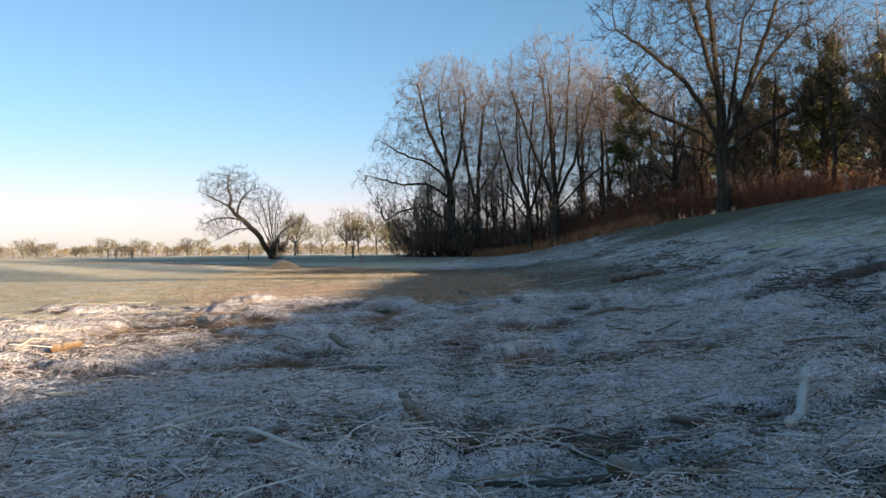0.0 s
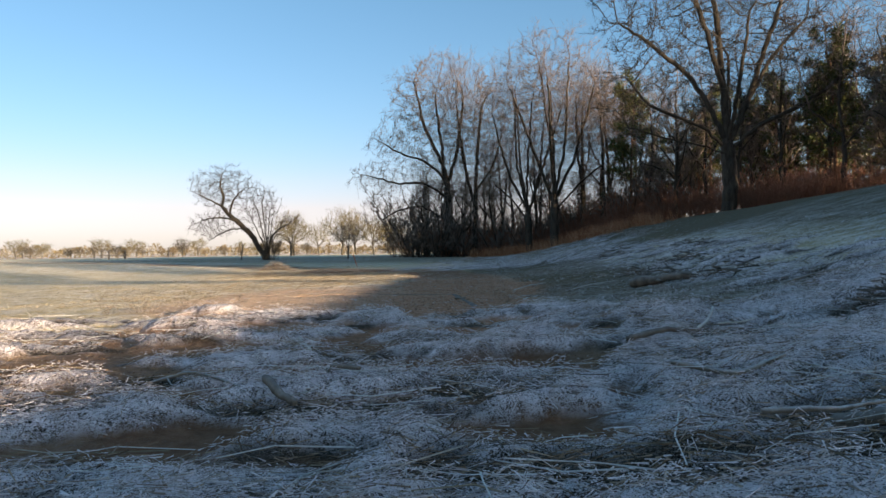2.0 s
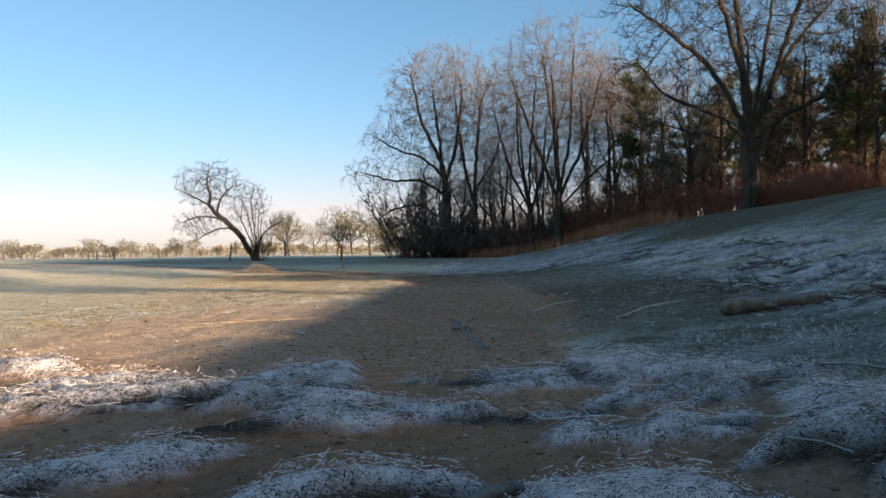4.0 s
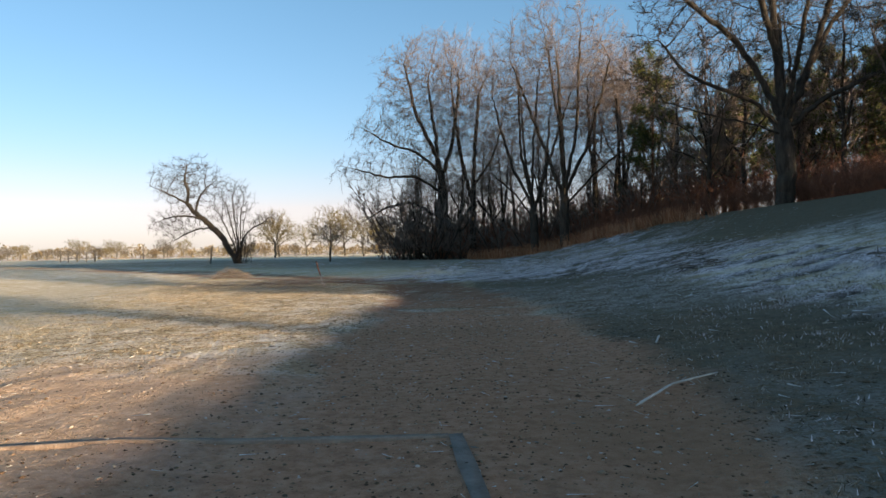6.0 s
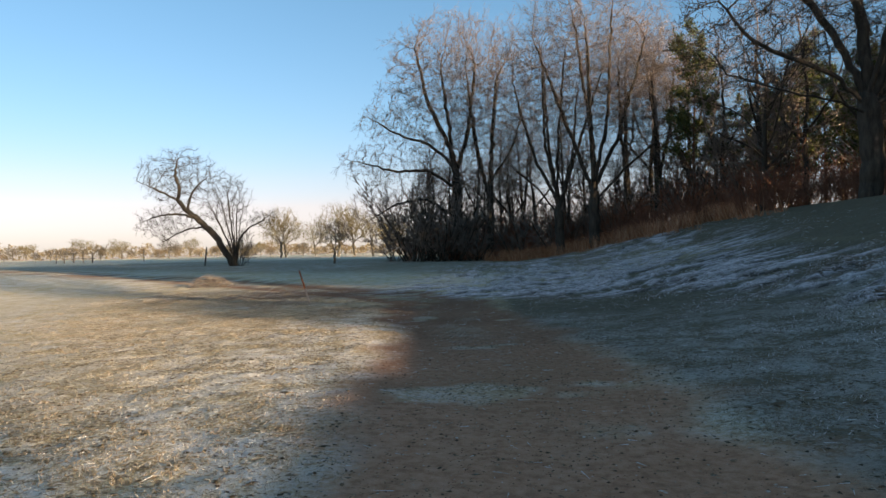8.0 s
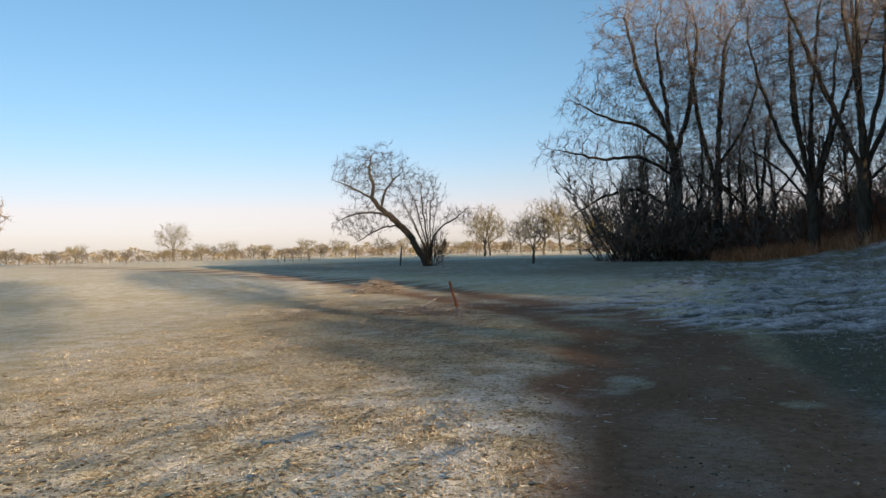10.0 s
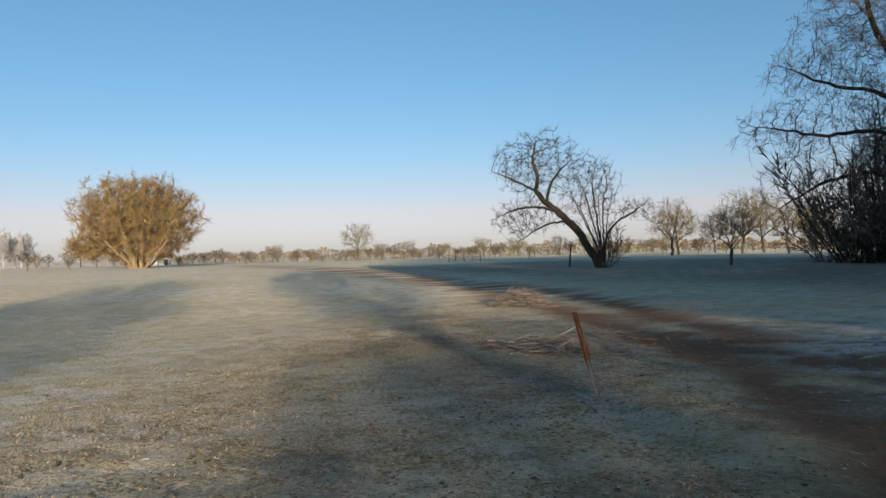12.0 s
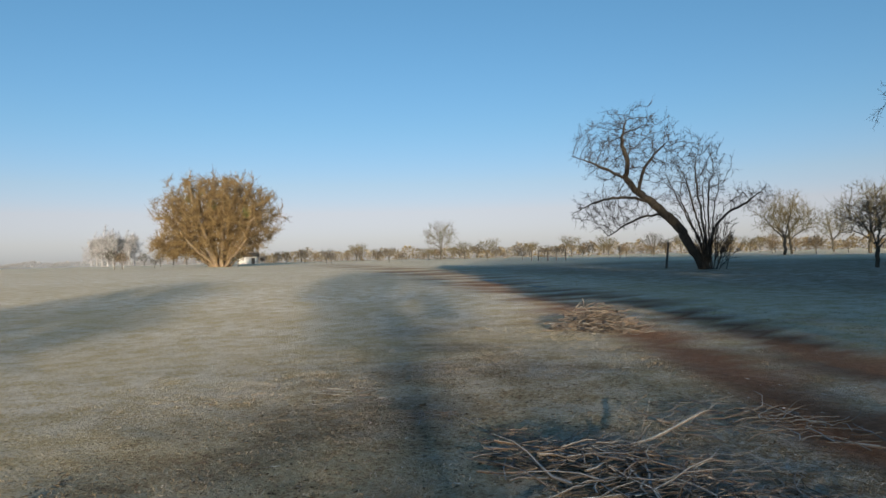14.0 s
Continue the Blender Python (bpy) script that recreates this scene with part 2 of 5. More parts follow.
def bare_tree(name, seed, stems, levels, bark, twig, label, category="tree", sides=(9, 6, 4, 3, 3)):
    """stems: lines of the trunk; levels: how the limbs, branches and twigs sprout from the level before."""
    rng = np.random.default_rng(seed)
    ob = tagged(new(name), label, category, GROUPS[name] if name in GROUPS else "")
    thick = [(P, R, sides[0]) for P, R in stems]
    prev, fine = stems, []
    for depth, lv in enumerate(levels):
        nxt = []
        for P, R in prev:
            nxt.append(spawn(rng, P, R, **lv))
        P = np.concatenate([a for a, _ in nxt])
        R = np.concatenate([b for _, b in nxt])
        prev = [(P, R)]
        if depth == 0:
            thick.append((P, R, sides[1]))
            # the stem's own end goes on sprouting too
            if all(p.shape[1] == stems[0][0].shape[1] for p, _ in stems):
                prev = [(P, R)] + list(stems) if P.shape[1] != stems[0][0].shape[1] else [(np.concatenate([P] + [p for p, _ in stems]), np.concatenate([R] + [r for _, r in stems]))]
        else:
            fine.append((P, R, sides[min(depth + 1, 4)]))
    part("trunk", *tubes(thick), bark, ob, smooth=True)
    part("crown", *twigs(fine), twig, ob)
    return ob


def put(ob, x, y, z, turn=0.0, size=1.0, first=False, lean=0.0):
    m = pose(x, y, z, 0, lean, turn) @ Matrix.Diagonal((size, size, size, 1))
    if first:
        ob.matrix_basis = m
        return ob
    return copy_thing(ob, m)


# ---------------------------------------------------------------- the lie of the land
def lattice(ix, iy, seed):
    h = (ix.astype(np.int64) * 374761393 + iy.astype(np.int64) * 668265263 + seed * 974711) & 0x7FFFFFFF
    h = ((h ^ (h >> 13)) * 1274126177) & 0x7FFFFFFF
    return ((h ^ (h >> 16)) & 0xFFFF) / 65535.0


def vnoise(x, y, seed=0):
    ix, iy = np.floor(x), np.floor(y)
    fx, fy = x - ix, y - iy
    fx, fy = fx * fx * (3 - 2 * fx), fy * fy * (3 - 2 * fy)
    a, b = lattice(ix, iy, seed), lattice(ix + 1, iy, seed)
    c, d = lattice(ix, iy + 1, seed), lattice(ix + 1, iy + 1, seed)
    return (a * (1 - fx) + b * fx) * (1 - fy) + (c * (1 - fx) + d * fx) * fy


def fbm(x, y, seed=0, octaves=4):
    s, a, t = 0, 1.0, 0
    for o in range(octaves):
        s, t = s + a * vnoise(x * 2 ** o, y * 2 ** o, seed + o), t + a
        a *= 0.55
    return s / t


def sstep(a, b, x):
    t = np.clip((x - a) / (b - a), 0, 1)
    return t * t * (3 - 2 * t)


TRACK = np.array([(0.3, 2.0), (0.3, 8), (0.4, 12), (0.4, 18), (-0.1, 23), (-0.5, 26.3), (-1.0, 29.6), (-2.4, 32.6), (-4.7, 35.6), (-9.0, 41.0), (-15, 46.5), (-22, 52), (-45, 68), (-90, 96)])


def track_gap(x, y):
    """How far a place is from the middle of the track."""
    best = np.full(np.shape(x), 1e9)
    for (ax, ay), (bx, by) in zip(TRACK[:-1], TRACK[1:]):
        dx, dy = bx - ax, by - ay
        t = np.clip(((x - ax) * dx + (y - ay) * dy) / (dx * dx + dy * dy), 0, 1)
        best = np.minimum(best, np.hypot(x - ax - t * dx, y - ay - t * dy))
    return best


rngm = np.random.default_rng(57)
MATS = [(rngm.uniform(-3.4, 2.0), rngm.uniform(3.1, 8.2), rngm.uniform(0.3, 0.95), rngm.uniform(0.08, 0.20), rngm.normal(0.18, 0.22)) for _ in range(84)] + [(1.25, 4.5, 0.9, 0.2, 0.35), (0.2, 4.15, 0.6, 0.15, 0.1)]


def wrack(x, y):
    """The flood's drift of reeds: 0 none to 1 thick."""
    x, y = np.asarray(x, float), np.asarray(y, float)
    n1, n2 = fbm(x * 0.5, y * 0.5, 11, 3), fbm(x * 1.0 + 0.2 * y, y * 2.6 - 0.6 * x, 12, 3)
    reach = 3.2 + 4.2 * sstep(0.9, 1.9, x) - 0.4 * sstep(3.6, 2.0, x) * sstep(1.5, 2.2, x) + 1.6 * (n1 - 0.5) + 1.0 * sstep(-1.5, -3.0, x)
    near = (1 - sstep(reach - 0.5, reach + 0.5, y)) * (0.45 + 0.55 * sstep(0.40, 0.5, n2))
    strip = np.exp(-((x - 4.9 - 0.09 * (y - 15) + 3.5 * sstep(24, 32, y)) / (1.35 + 3.5 * sstep(24, 36, y))) ** 2) * sstep(6, 9, y) * (1 - sstep(52, 62, y)) * sstep(0.46, 0.58, n2)
    out = np.maximum(near, np.clip(strip * (0.8 + 0.5 * sstep(24, 32, y)), 0, 1))
    m = (y > 1.8) & (y < 9) & (x > -5) & (x < 3.6)
    if m.any():
        px, py = x[m] + 0.30 * (fbm(x[m] * 2.2, y[m] * 2.2, 15, 3) - 0.5), y[m] + 0.30 * (fbm(x[m] * 2.2, y[m] * 2.2, 16, 3) - 0.5)
        best = np.zeros(px.shape)
        for cx, cy, la, lb, hd in MATS:
            c, q = math.cos(hd), math.sin(hd)
            u, v = (px - cx) * c + (py - cy) * q, -(px - cx) * q + (py - cy) * c
            best = np.maximum(best, 1 - sstep(0.45, 1.05, np.sqrt((u / la) ** 2 + (v / lb) ** 2)))
        out[m] = np.maximum(out[m], best * 0.95)
    return np.clip(out, 0, 1)


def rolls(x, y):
    """Matted rolls of the drift: 0 in the dark hollows, 1 on the frosted ridges."""
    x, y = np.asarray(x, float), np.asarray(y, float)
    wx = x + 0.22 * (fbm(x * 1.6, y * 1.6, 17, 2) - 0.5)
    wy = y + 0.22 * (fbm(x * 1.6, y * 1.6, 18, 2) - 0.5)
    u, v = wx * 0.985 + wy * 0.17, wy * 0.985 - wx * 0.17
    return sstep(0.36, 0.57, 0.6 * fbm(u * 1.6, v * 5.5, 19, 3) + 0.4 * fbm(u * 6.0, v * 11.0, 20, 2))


def worn(x, y):
    """Trodden turf beside the track, where soil and painted dark gaps show between the tufts."""
    mid = np.interp(y, [5, 20, 30, 38], [-0.5, -1.6, -6.0, -8.5])
    return np.exp(-np.clip(np.abs(x - mid) - 2.6, 0, None) / 1.4) * sstep(7.5, 10.5, y) * (1 - sstep(34, 40, y))


def land(x, y):
    """The ground's height without its small unevenness."""
    x, y = np.asarray(x, float), np.asarray(y, float)
    D = x - (1.8 + 0.03 * np.clip(y, -30, 90)) + 1.5
    hill = (2.8 + 0.15 * (1 - sstep(-15, -4, y))) * sstep(0, 15.5, D) * (1 - 0.7 * sstep(58, 110, y))
    far = 0.95 * (1 - np.exp(-np.clip(np.hypot(x, y) - 40, 0, None) / 90))
    dip = -0.42 * np.exp(-(((x + 18) / 12) ** 2 + ((y - 32) / 13) ** 2)) - 0.10 * np.exp(-(((x + 5) / 6) ** 2 + ((y - 32) / 8) ** 2))
    roll = 0.10 * (fbm(x * 0.12, y * 0.12, 5, 2) - 0.5) * sstep(4, 14, np.hypot(x, y))
    return hill + far + dip + roll


def ground_height(x, y):
    x, y = np.asarray(x, float), np.asarray(y, float)
    g = track_gap(x, y)
    fade = 1 - sstep(20, 60, np.hypot(x + 2, y - 18))
    w = wrack(x, y)
    rough = 0.035 * (fbm(x * 1.7, y * 1.7, 21, 4) - 0.5) + 0.05 * (fbm(x * 6, y * 6, 23, 3) - 0.5) * (0.35 + sstep(0.8, 1.6, g) * 0.4)
    pile = w * (0.045 + 0.13 * (fbm(x * 1.5 + 0.4 * y, y * 2.6, 31, 4) - 0.38))
    pile = pile + w * 0.065 * (rolls(x, y) - 0.5)
    return land(x, y) - 0.04 * (1 - sstep(0.7, 1.5, g)) * sstep(3, 6, y) + fade * (rough + pile)


def spread(lo, hi, step, low_end, high_end, grow_by):
    mid = list(np.arange(lo, hi + step * 0.5, step))
    s, v = step, mid[-1]
    while v < high_end:
        s *= grow_by
        v += s
        mid.append(v)
    s, v, low = step, lo, []
    while v > low_end:
        s *= grow_by
        v -= s
        low.append(v)
    return np.array(low[::-1] + mid)


GX = spread(-4.0, 4.2, 0.05, -2600, 2600, 1.07)
GY = spread(9.0, 34.0, 0.1, 8.95, 2600, 1.085)
GY = np.concatenate([spread(0.9, 8.8, 0.05, -2600, 8.81, 1.1)[:-1], GY[1:]])
MX, MY = np.meshgrid(GX, GY)
MZ = ground_height(MX, MY)

gm, n, l, b = material("frosted_ground", 0.92, 0.15)
att = n.new("ShaderNodeAttribute")
att.attribute_name = "cover"
sep = n.new("ShaderNodeSeparateColor")
l.new(att.outputs["Color"], sep.inputs[0])
co = object_coord(n)
big, med = noise_tex(n, l, 0.25, 5, 0.6, co), noise_tex(n, l, 2.2, 5, 0.65, co)
fine, speck = noise_tex(n, l, 14, 6, 0.7, co), noise_tex(n, l, 70, 4, 0.7, co)
grass = ramp(n, l, fine, [(0.25, (0.34, 0.265, 0.125)), (0.5, (0.57, 0.455, 0.25)), (0.75, (0.70, 0.58, 0.36))])
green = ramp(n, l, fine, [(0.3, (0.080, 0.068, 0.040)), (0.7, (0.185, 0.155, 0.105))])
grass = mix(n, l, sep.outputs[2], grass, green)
trodden = n.new("ShaderNodeAttribute")
trodden.attribute_name = "worn"
ridge = n.new("ShaderNodeAttribute")
ridge.attribute_name = "roll"
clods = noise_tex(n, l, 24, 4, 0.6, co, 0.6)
# soil colour in the clod noise's low spots, also painting crevice shade
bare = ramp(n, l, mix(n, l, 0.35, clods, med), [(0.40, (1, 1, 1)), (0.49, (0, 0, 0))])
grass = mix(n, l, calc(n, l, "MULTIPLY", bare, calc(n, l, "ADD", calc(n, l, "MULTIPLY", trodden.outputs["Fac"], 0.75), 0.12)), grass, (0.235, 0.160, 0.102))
frost_amount = calc(n, l, "MULTIPLY", ramp(n, l, mix(n, l, 0.4, mix(n, l, 0.6, speck, clods), med), [(0.45, (0.02, 0.02, 0.02)), (0.56, (1, 1, 1))]), att.outputs["Alpha"])
grass = mix(n, l, frost_amount, grass, (0.86, 0.82, 0.79))
dirt = ramp(n, l, fine, [(0.25, (0.25, 0.120, 0.070)), (0.5, (0.48, 0.255, 0.155)), (0.8, (0.63, 0.385, 0.27))])
dirt = mix(n, l, ramp(n, l, big, [(0.45, (0, 0, 0)), (0.65, (0.7, 0.7, 0.7))]), dirt, (0.34, 0.185, 0.105))
dirt_frost = ramp(n, l, mix(n, l, 0.6, speck, med), [(0.57, (0, 0, 0)), (0.74, (0.4, 0.4, 0.4))])
dirt = mix(n, l, dirt_frost, dirt, (0.48, 0.44, 0.41))
crumb = noise_tex(n, l, 130, 3, 0.6, co, 1.5)
mat_straw = ramp(n, l, mix(n, l, 0.35, crumb, fine), [(0.40, (0.030, 0.021, 0.015)), (0.45, (0.18, 0.125, 0.09)), (0.49, (0.74, 0.67, 0.69)), (0.55, (0.95, 0.88, 0.92))])
loam = n.new("ShaderNodeAttribute")
loam.attribute_name = "loam"
wet = ramp(n, l, fine, [(0.25, (0.085, 0.042, 0.022)), (0.55, (0.17, 0.086, 0.045)), (0.8, (0.25, 0.14, 0.082))])
wet = mix(n, l, ramp(n, l, mix(n, l, 0.5, speck, med), [(0.56, (0, 0, 0)), (0.68, (0.5, 0.5, 0.5))]), wet, (0.5, 0.49, 0.48))
dirt = mix(n, l, loam.outputs["Fac"], dirt, wet)
# paler dry soil; its brightness also paints the sunlit side of the track
sunlit_sand = n.new("ShaderNodeAttribute")
sunlit_sand.attribute_name = "sunlit_sand"
dry = ramp(n, l, fine, [(0.25, (0.42, 0.27, 0.17)), (0.5, (0.66, 0.44, 0.295)), (0.8, (0.78, 0.58, 0.43))])
dirt = mix(n, l, sunlit_sand.outputs["Fac"], dirt, dry)
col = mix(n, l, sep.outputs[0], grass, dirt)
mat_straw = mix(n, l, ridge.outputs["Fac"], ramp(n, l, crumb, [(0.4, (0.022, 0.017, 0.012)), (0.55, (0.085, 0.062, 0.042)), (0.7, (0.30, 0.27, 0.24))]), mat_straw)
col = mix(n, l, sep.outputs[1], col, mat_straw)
l.new(col, b.inputs["Base Color"])
bumped(n, l, b, mix(n, l, 0.25, clods, speck), 1.0, 0.07)

gi = np.arange(MX.size).reshape(MX.shape)
gf = np.stack([gi[:-1, :-1], gi[:-1, 1:], gi[1:, 1:], gi[1:, :-1]], -1).reshape(-1, 4)
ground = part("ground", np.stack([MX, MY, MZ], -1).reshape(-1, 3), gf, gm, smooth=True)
tagged(ground, "frosted meadow ground with a bare earth track and flood drift", "ground", kind="structure")


def cover(x, y):
    g = track_gap(x, y)
    edge = 0.5 * (fbm(x * 0.8, y * 0.8, 41, 4) - 0.5) * 2
    d = (1 - sstep(0.9, 1.45, g + edge)) * sstep(0.6, 1.6, y)
    d = np.maximum(d, 0.9 * sstep(0.6, 1.6, y) * (1 - sstep(12.8, 14.0, y + 2 * edge)) * (1 - sstep(1.6, 2.7, np.abs(x + 0.3 + 0.7 * sstep(7, 10, y)) + edge)))
    ruts = 1 - sstep(0.30, 0.55, np.abs(g - 0.85) + 0.3 * edge)
    d = d * (1 - sstep(35, 40, y)) + sstep(35, 40, y) * np.clip(ruts + 0.55 * (1 - sstep(1.4, 2.6, g + 2 * edge)) * sstep(0.45, 0.6, fbm(x * 0.9, y * 0.9, 49, 3)), 0, 1)
    strip = np.exp(-((g - 0.1) / 0.25) ** 2) * sstep(0.45, 0.65, fbm(x * 0.6, y * 0.6, 47, 3)) * sstep(20, 30, y)
    tuftlet = sstep(0.63, 0.70, fbm(x * 1.1 + 3, y * 1.5, 48, 3)) * sstep(16, 19, y)
    d = np.clip(d - 0.7 * strip - 0.55 * tuftlet, 0, 1)
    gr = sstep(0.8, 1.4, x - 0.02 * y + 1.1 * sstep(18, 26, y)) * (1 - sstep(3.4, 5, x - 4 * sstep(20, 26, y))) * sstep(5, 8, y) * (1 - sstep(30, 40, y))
    # turf by the wood coloured darker to deepen the shade lying there
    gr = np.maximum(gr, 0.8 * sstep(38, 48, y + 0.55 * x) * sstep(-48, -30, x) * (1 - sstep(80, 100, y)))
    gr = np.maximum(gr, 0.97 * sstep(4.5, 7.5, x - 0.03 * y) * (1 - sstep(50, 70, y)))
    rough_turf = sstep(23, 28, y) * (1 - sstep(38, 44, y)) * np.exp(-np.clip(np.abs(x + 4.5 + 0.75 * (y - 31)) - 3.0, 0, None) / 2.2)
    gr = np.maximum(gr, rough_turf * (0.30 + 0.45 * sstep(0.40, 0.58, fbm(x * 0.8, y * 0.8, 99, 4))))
    return d, wrack(x, y), gr


def frost_cover(x, y):
    """How thick the frost lies: little on the slope, more on the far meadow; less by the wood, to paint its shade
    darker.
    """
    slope = sstep(5.0, 8.5, x - 0.03 * y) * (1 - sstep(50, 70, y))
    wood_shade = sstep(38, 48, y + 0.55 * x) * sstep(-48, -30, x) * (1 - sstep(80, 100, y))
    strip = sstep(0.8, 1.4, x - 0.02 * y + 1.1 * sstep(18, 26, y)) * (1 - sstep(3.0, 4.2, x - 0.05 * (y - 10) - 3.5 * sstep(18, 24, y))) * sstep(5, 8, y)
    right = sstep(3.0, 4.2, x - 0.05 * (y - 10))
    patch = fbm(x * 0.22, y * 0.22, 81, 4)
    turf = sstep(23, 28, y) * (1 - sstep(38, 44, y)) * np.exp(-np.clip(np.abs(x + 4.5 + 0.75 * (y - 31)) - 3.0, 0, None) / 2.2)
    return np.clip(0.50 - 0.26 * turf + 0.32 * worn(x, y) * (1 - 0.8 * sstep(24, 28, y)) * sstep(-3.5, -1.0, x + 0.3 * np.clip(y - 22, 0, 20)) * (1 - sstep(-0.2, 0.8, x)) + 0.9 * (patch - 0.38) - 0.30 * wood_shade + 0.25 * right * (1 - 1.6 * sstep(20, 27, y)) - 0.42 * strip - 0.78 * slope, 0.03, 0.9)


cd = np.zeros((MX.size, 4), np.float32)
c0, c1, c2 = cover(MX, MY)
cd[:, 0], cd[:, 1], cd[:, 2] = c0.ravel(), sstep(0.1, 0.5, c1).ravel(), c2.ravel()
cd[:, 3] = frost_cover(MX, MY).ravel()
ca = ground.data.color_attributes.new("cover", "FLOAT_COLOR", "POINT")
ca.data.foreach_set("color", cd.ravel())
for label_, values in (("roll", rolls(MX, MY)), ("worn", worn(MX, MY)), ("sunlit_sand", sstep(-0.7, -1.5, MX) * sstep(7.5, 9.5, MY) * (1 - sstep(14, 16, MY)))):
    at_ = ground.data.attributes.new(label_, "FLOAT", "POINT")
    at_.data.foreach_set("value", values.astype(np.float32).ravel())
la = ground.data.attributes.new("loam", "FLOAT", "POINT")
la.data.foreach_set("value", (np.clip(0.75 * (1 - sstep(5.0, 8.0, MY)) + sstep(17, 25, MY) * (0.5 + 0.5 * fbm(MX * 0.5, MY * 0.5, 97, 3)), 0, 1)).astype(np.float32).ravel())


def hz(x, y):
    return float(ground_height(np.array([x]), np.array([y]))[0])


# ---------------------------------------------------------------- trees
def colonize(rng, paths, lobes, count, step=0.5, reach=6.0, kill=1.0, droop=0.0, turns=90):
    """Branches grow from the given limbs towards places strewn through the crown's lobes (centre, radii, share).
    Returns the joints and, for each, the joint that it grew from."""
    pts = []
    for (c, r, share) in lobes:
        m = int(count * share)
        d = unit(rng.normal(0, 1, (m, 3)))
        pts.append(np.array(c) + d * np.array(r) * (rng.random((m, 1)) ** 0.42) * (1 + 0.10 * rng.normal(0, 1, (m, 1))))
    A = np.concatenate(pts)
    A = A[A[:, 2] > 0.25]
    pos, par, way = [], [], []
    for host, path in paths:
        p = np.array(path, float)
        s = np.concatenate([[0], np.cumsum(np.linalg.norm(np.diff(p, axis=0), axis=1))])
        k = max(3, int(s[-1] / step) + 1)
        u = np.linspace(0, s[-1], k)
        q = np.stack([np.interp(u, s, p[:, c]) for c in range(3)], 1)
        for _ in range(2):
            q[1:-1] = 0.25 * q[:-2] + 0.5 * q[1:-1] + 0.25 * q[2:]
        q[1:-1] += rng.normal(0, step * 0.09, (k - 2, 3))
        last = -1
        if host is not None:
            near = np.array(pos)
            last = int(np.argmin(np.linalg.norm(near - q[0], axis=1)))
            q = q[1:]
        for i in range(len(q)):
            pos.append(q[i])
            par.append(last)
            last = len(pos) - 1
    P = np.array(pos)
    par = list(par)
    best = np.full(len(A), 1e9)
    near = np.zeros(len(A), int)
    alive = np.ones(len(A), bool)
    new_at = 0
    for _ in range(turns):
        fresh = P[new_at:]
        if len(fresh):
            D = np.linalg.norm(A[:, None, :] - fresh[None], axis=2)
            j = D.argmin(1)
            d = D[np.arange(len(A)), j]
            closer = d < best
            best[closer], near[closer] = d[closer], j[closer] + new_at
        alive &= best > kill
        use = np.nonzero(alive & (best < reach))[0]
        if not len(use):
            break
        pull = np.zeros((len(P), 3))
        np.add.at(pull, near[use], unit(A[use] - P[near[use]]))
        grow_at = np.unique(near[use])
        d = unit(unit(pull[grow_at]) + rng.normal(0, 0.16, (len(grow_at), 3)) + np.array([0, 0, -droop]))
        new_at = len(P)
        P = np.concatenate([P, P[grow_at] + d * step])
        par += [int(g) for g in grow_at]
    return P, np.array(par)


def limb_radii(P, par, r_tip, r_foot):
    """Each limb is as thick as what it carries."""
    load = np.zeros(len(P))
    kids = np.bincount(par[par >= 0], minlength=len(P))
    for i in range(len(P) - 1, -1, -1):
        if kids[i] == 0:
            load[i] += 1.0
        if par[i] >= 0:
            load[par[i]] += load[i]
    return r_tip * load ** (math.log(r_foot / r_tip) / math.log(load.max())), load


def limb_mesh(P, par, R, load, pick, k):
    """Tapered pieces between the picked joints and those they grew from."""
    idx = np.nonzero(pick & (par >= 0))[0]
    up = par[idx]
    D = unit(P - P[np.maximum(par, 0)])
    main = np.full(len(P), -1)
    order = np.argsort(load)
    for i in order:
        if par[i] >= 0:
            main[par[i]] = i
    goes = main[up] == idx
    J = D.copy()
    has = main >= 0
    J[has] = unit(D[has] + D[main[has]])
    J[par < 0] = D[main[par < 0]]
    d0 = np.where(goes[:, None], J[up], D[idx])
    r0 = np.where(goes, R[up], np.minimum(R[idx] * 1.25, R[up]))
    r0 = np.where(goes & (r0 > R[idx] * 1.6), R[idx] * 1.6, r0)
    a = np.linspace(0, 2 * np.pi, k, endpoint=False)
    rings = []
    for c, d, r in ((P[up], d0, r0), (P[idx], J[idx], R[idx])):
        ref = np.where(np.abs(d[:, 1:2]) > 0.85, np.array([1.0, 0, 0]), np.array([0, 1.0, 0]))
        x_ = unit(np.cross(d, ref))
        y_ = np.cross(d, x_)
        rings.append(c[:, None] + r[:, None, None] * (x_[:, None] * np.cos(a)[None, :, None] + y_[:, None] * np.sin(a)[None, :, None]))
    V = np.concatenate(rings, 1).reshape(-1, 3)
    b = (np.arange(len(idx)) * 2 * k)[:, None] + np.arange(k)[None]
    n_ = (np.arange(len(idx)) * 2 * k)[:, None] + (np.arange(k)[None] + 1) % k
    F = np.concatenate([np.stack([b, n_, n_ + k], -1).reshape(-1, 3), np.stack([b, n_ + k, b + k], -1).reshape(-1, 3)])
    return V, F


def merge(meshes):
    vs, fs, off = [], [], 0
    for v, f in meshes:
        vs.append(v)
        fs.append(f + off)
        off += len(v)
    return np.concatenate(vs), np.concatenate(fs)


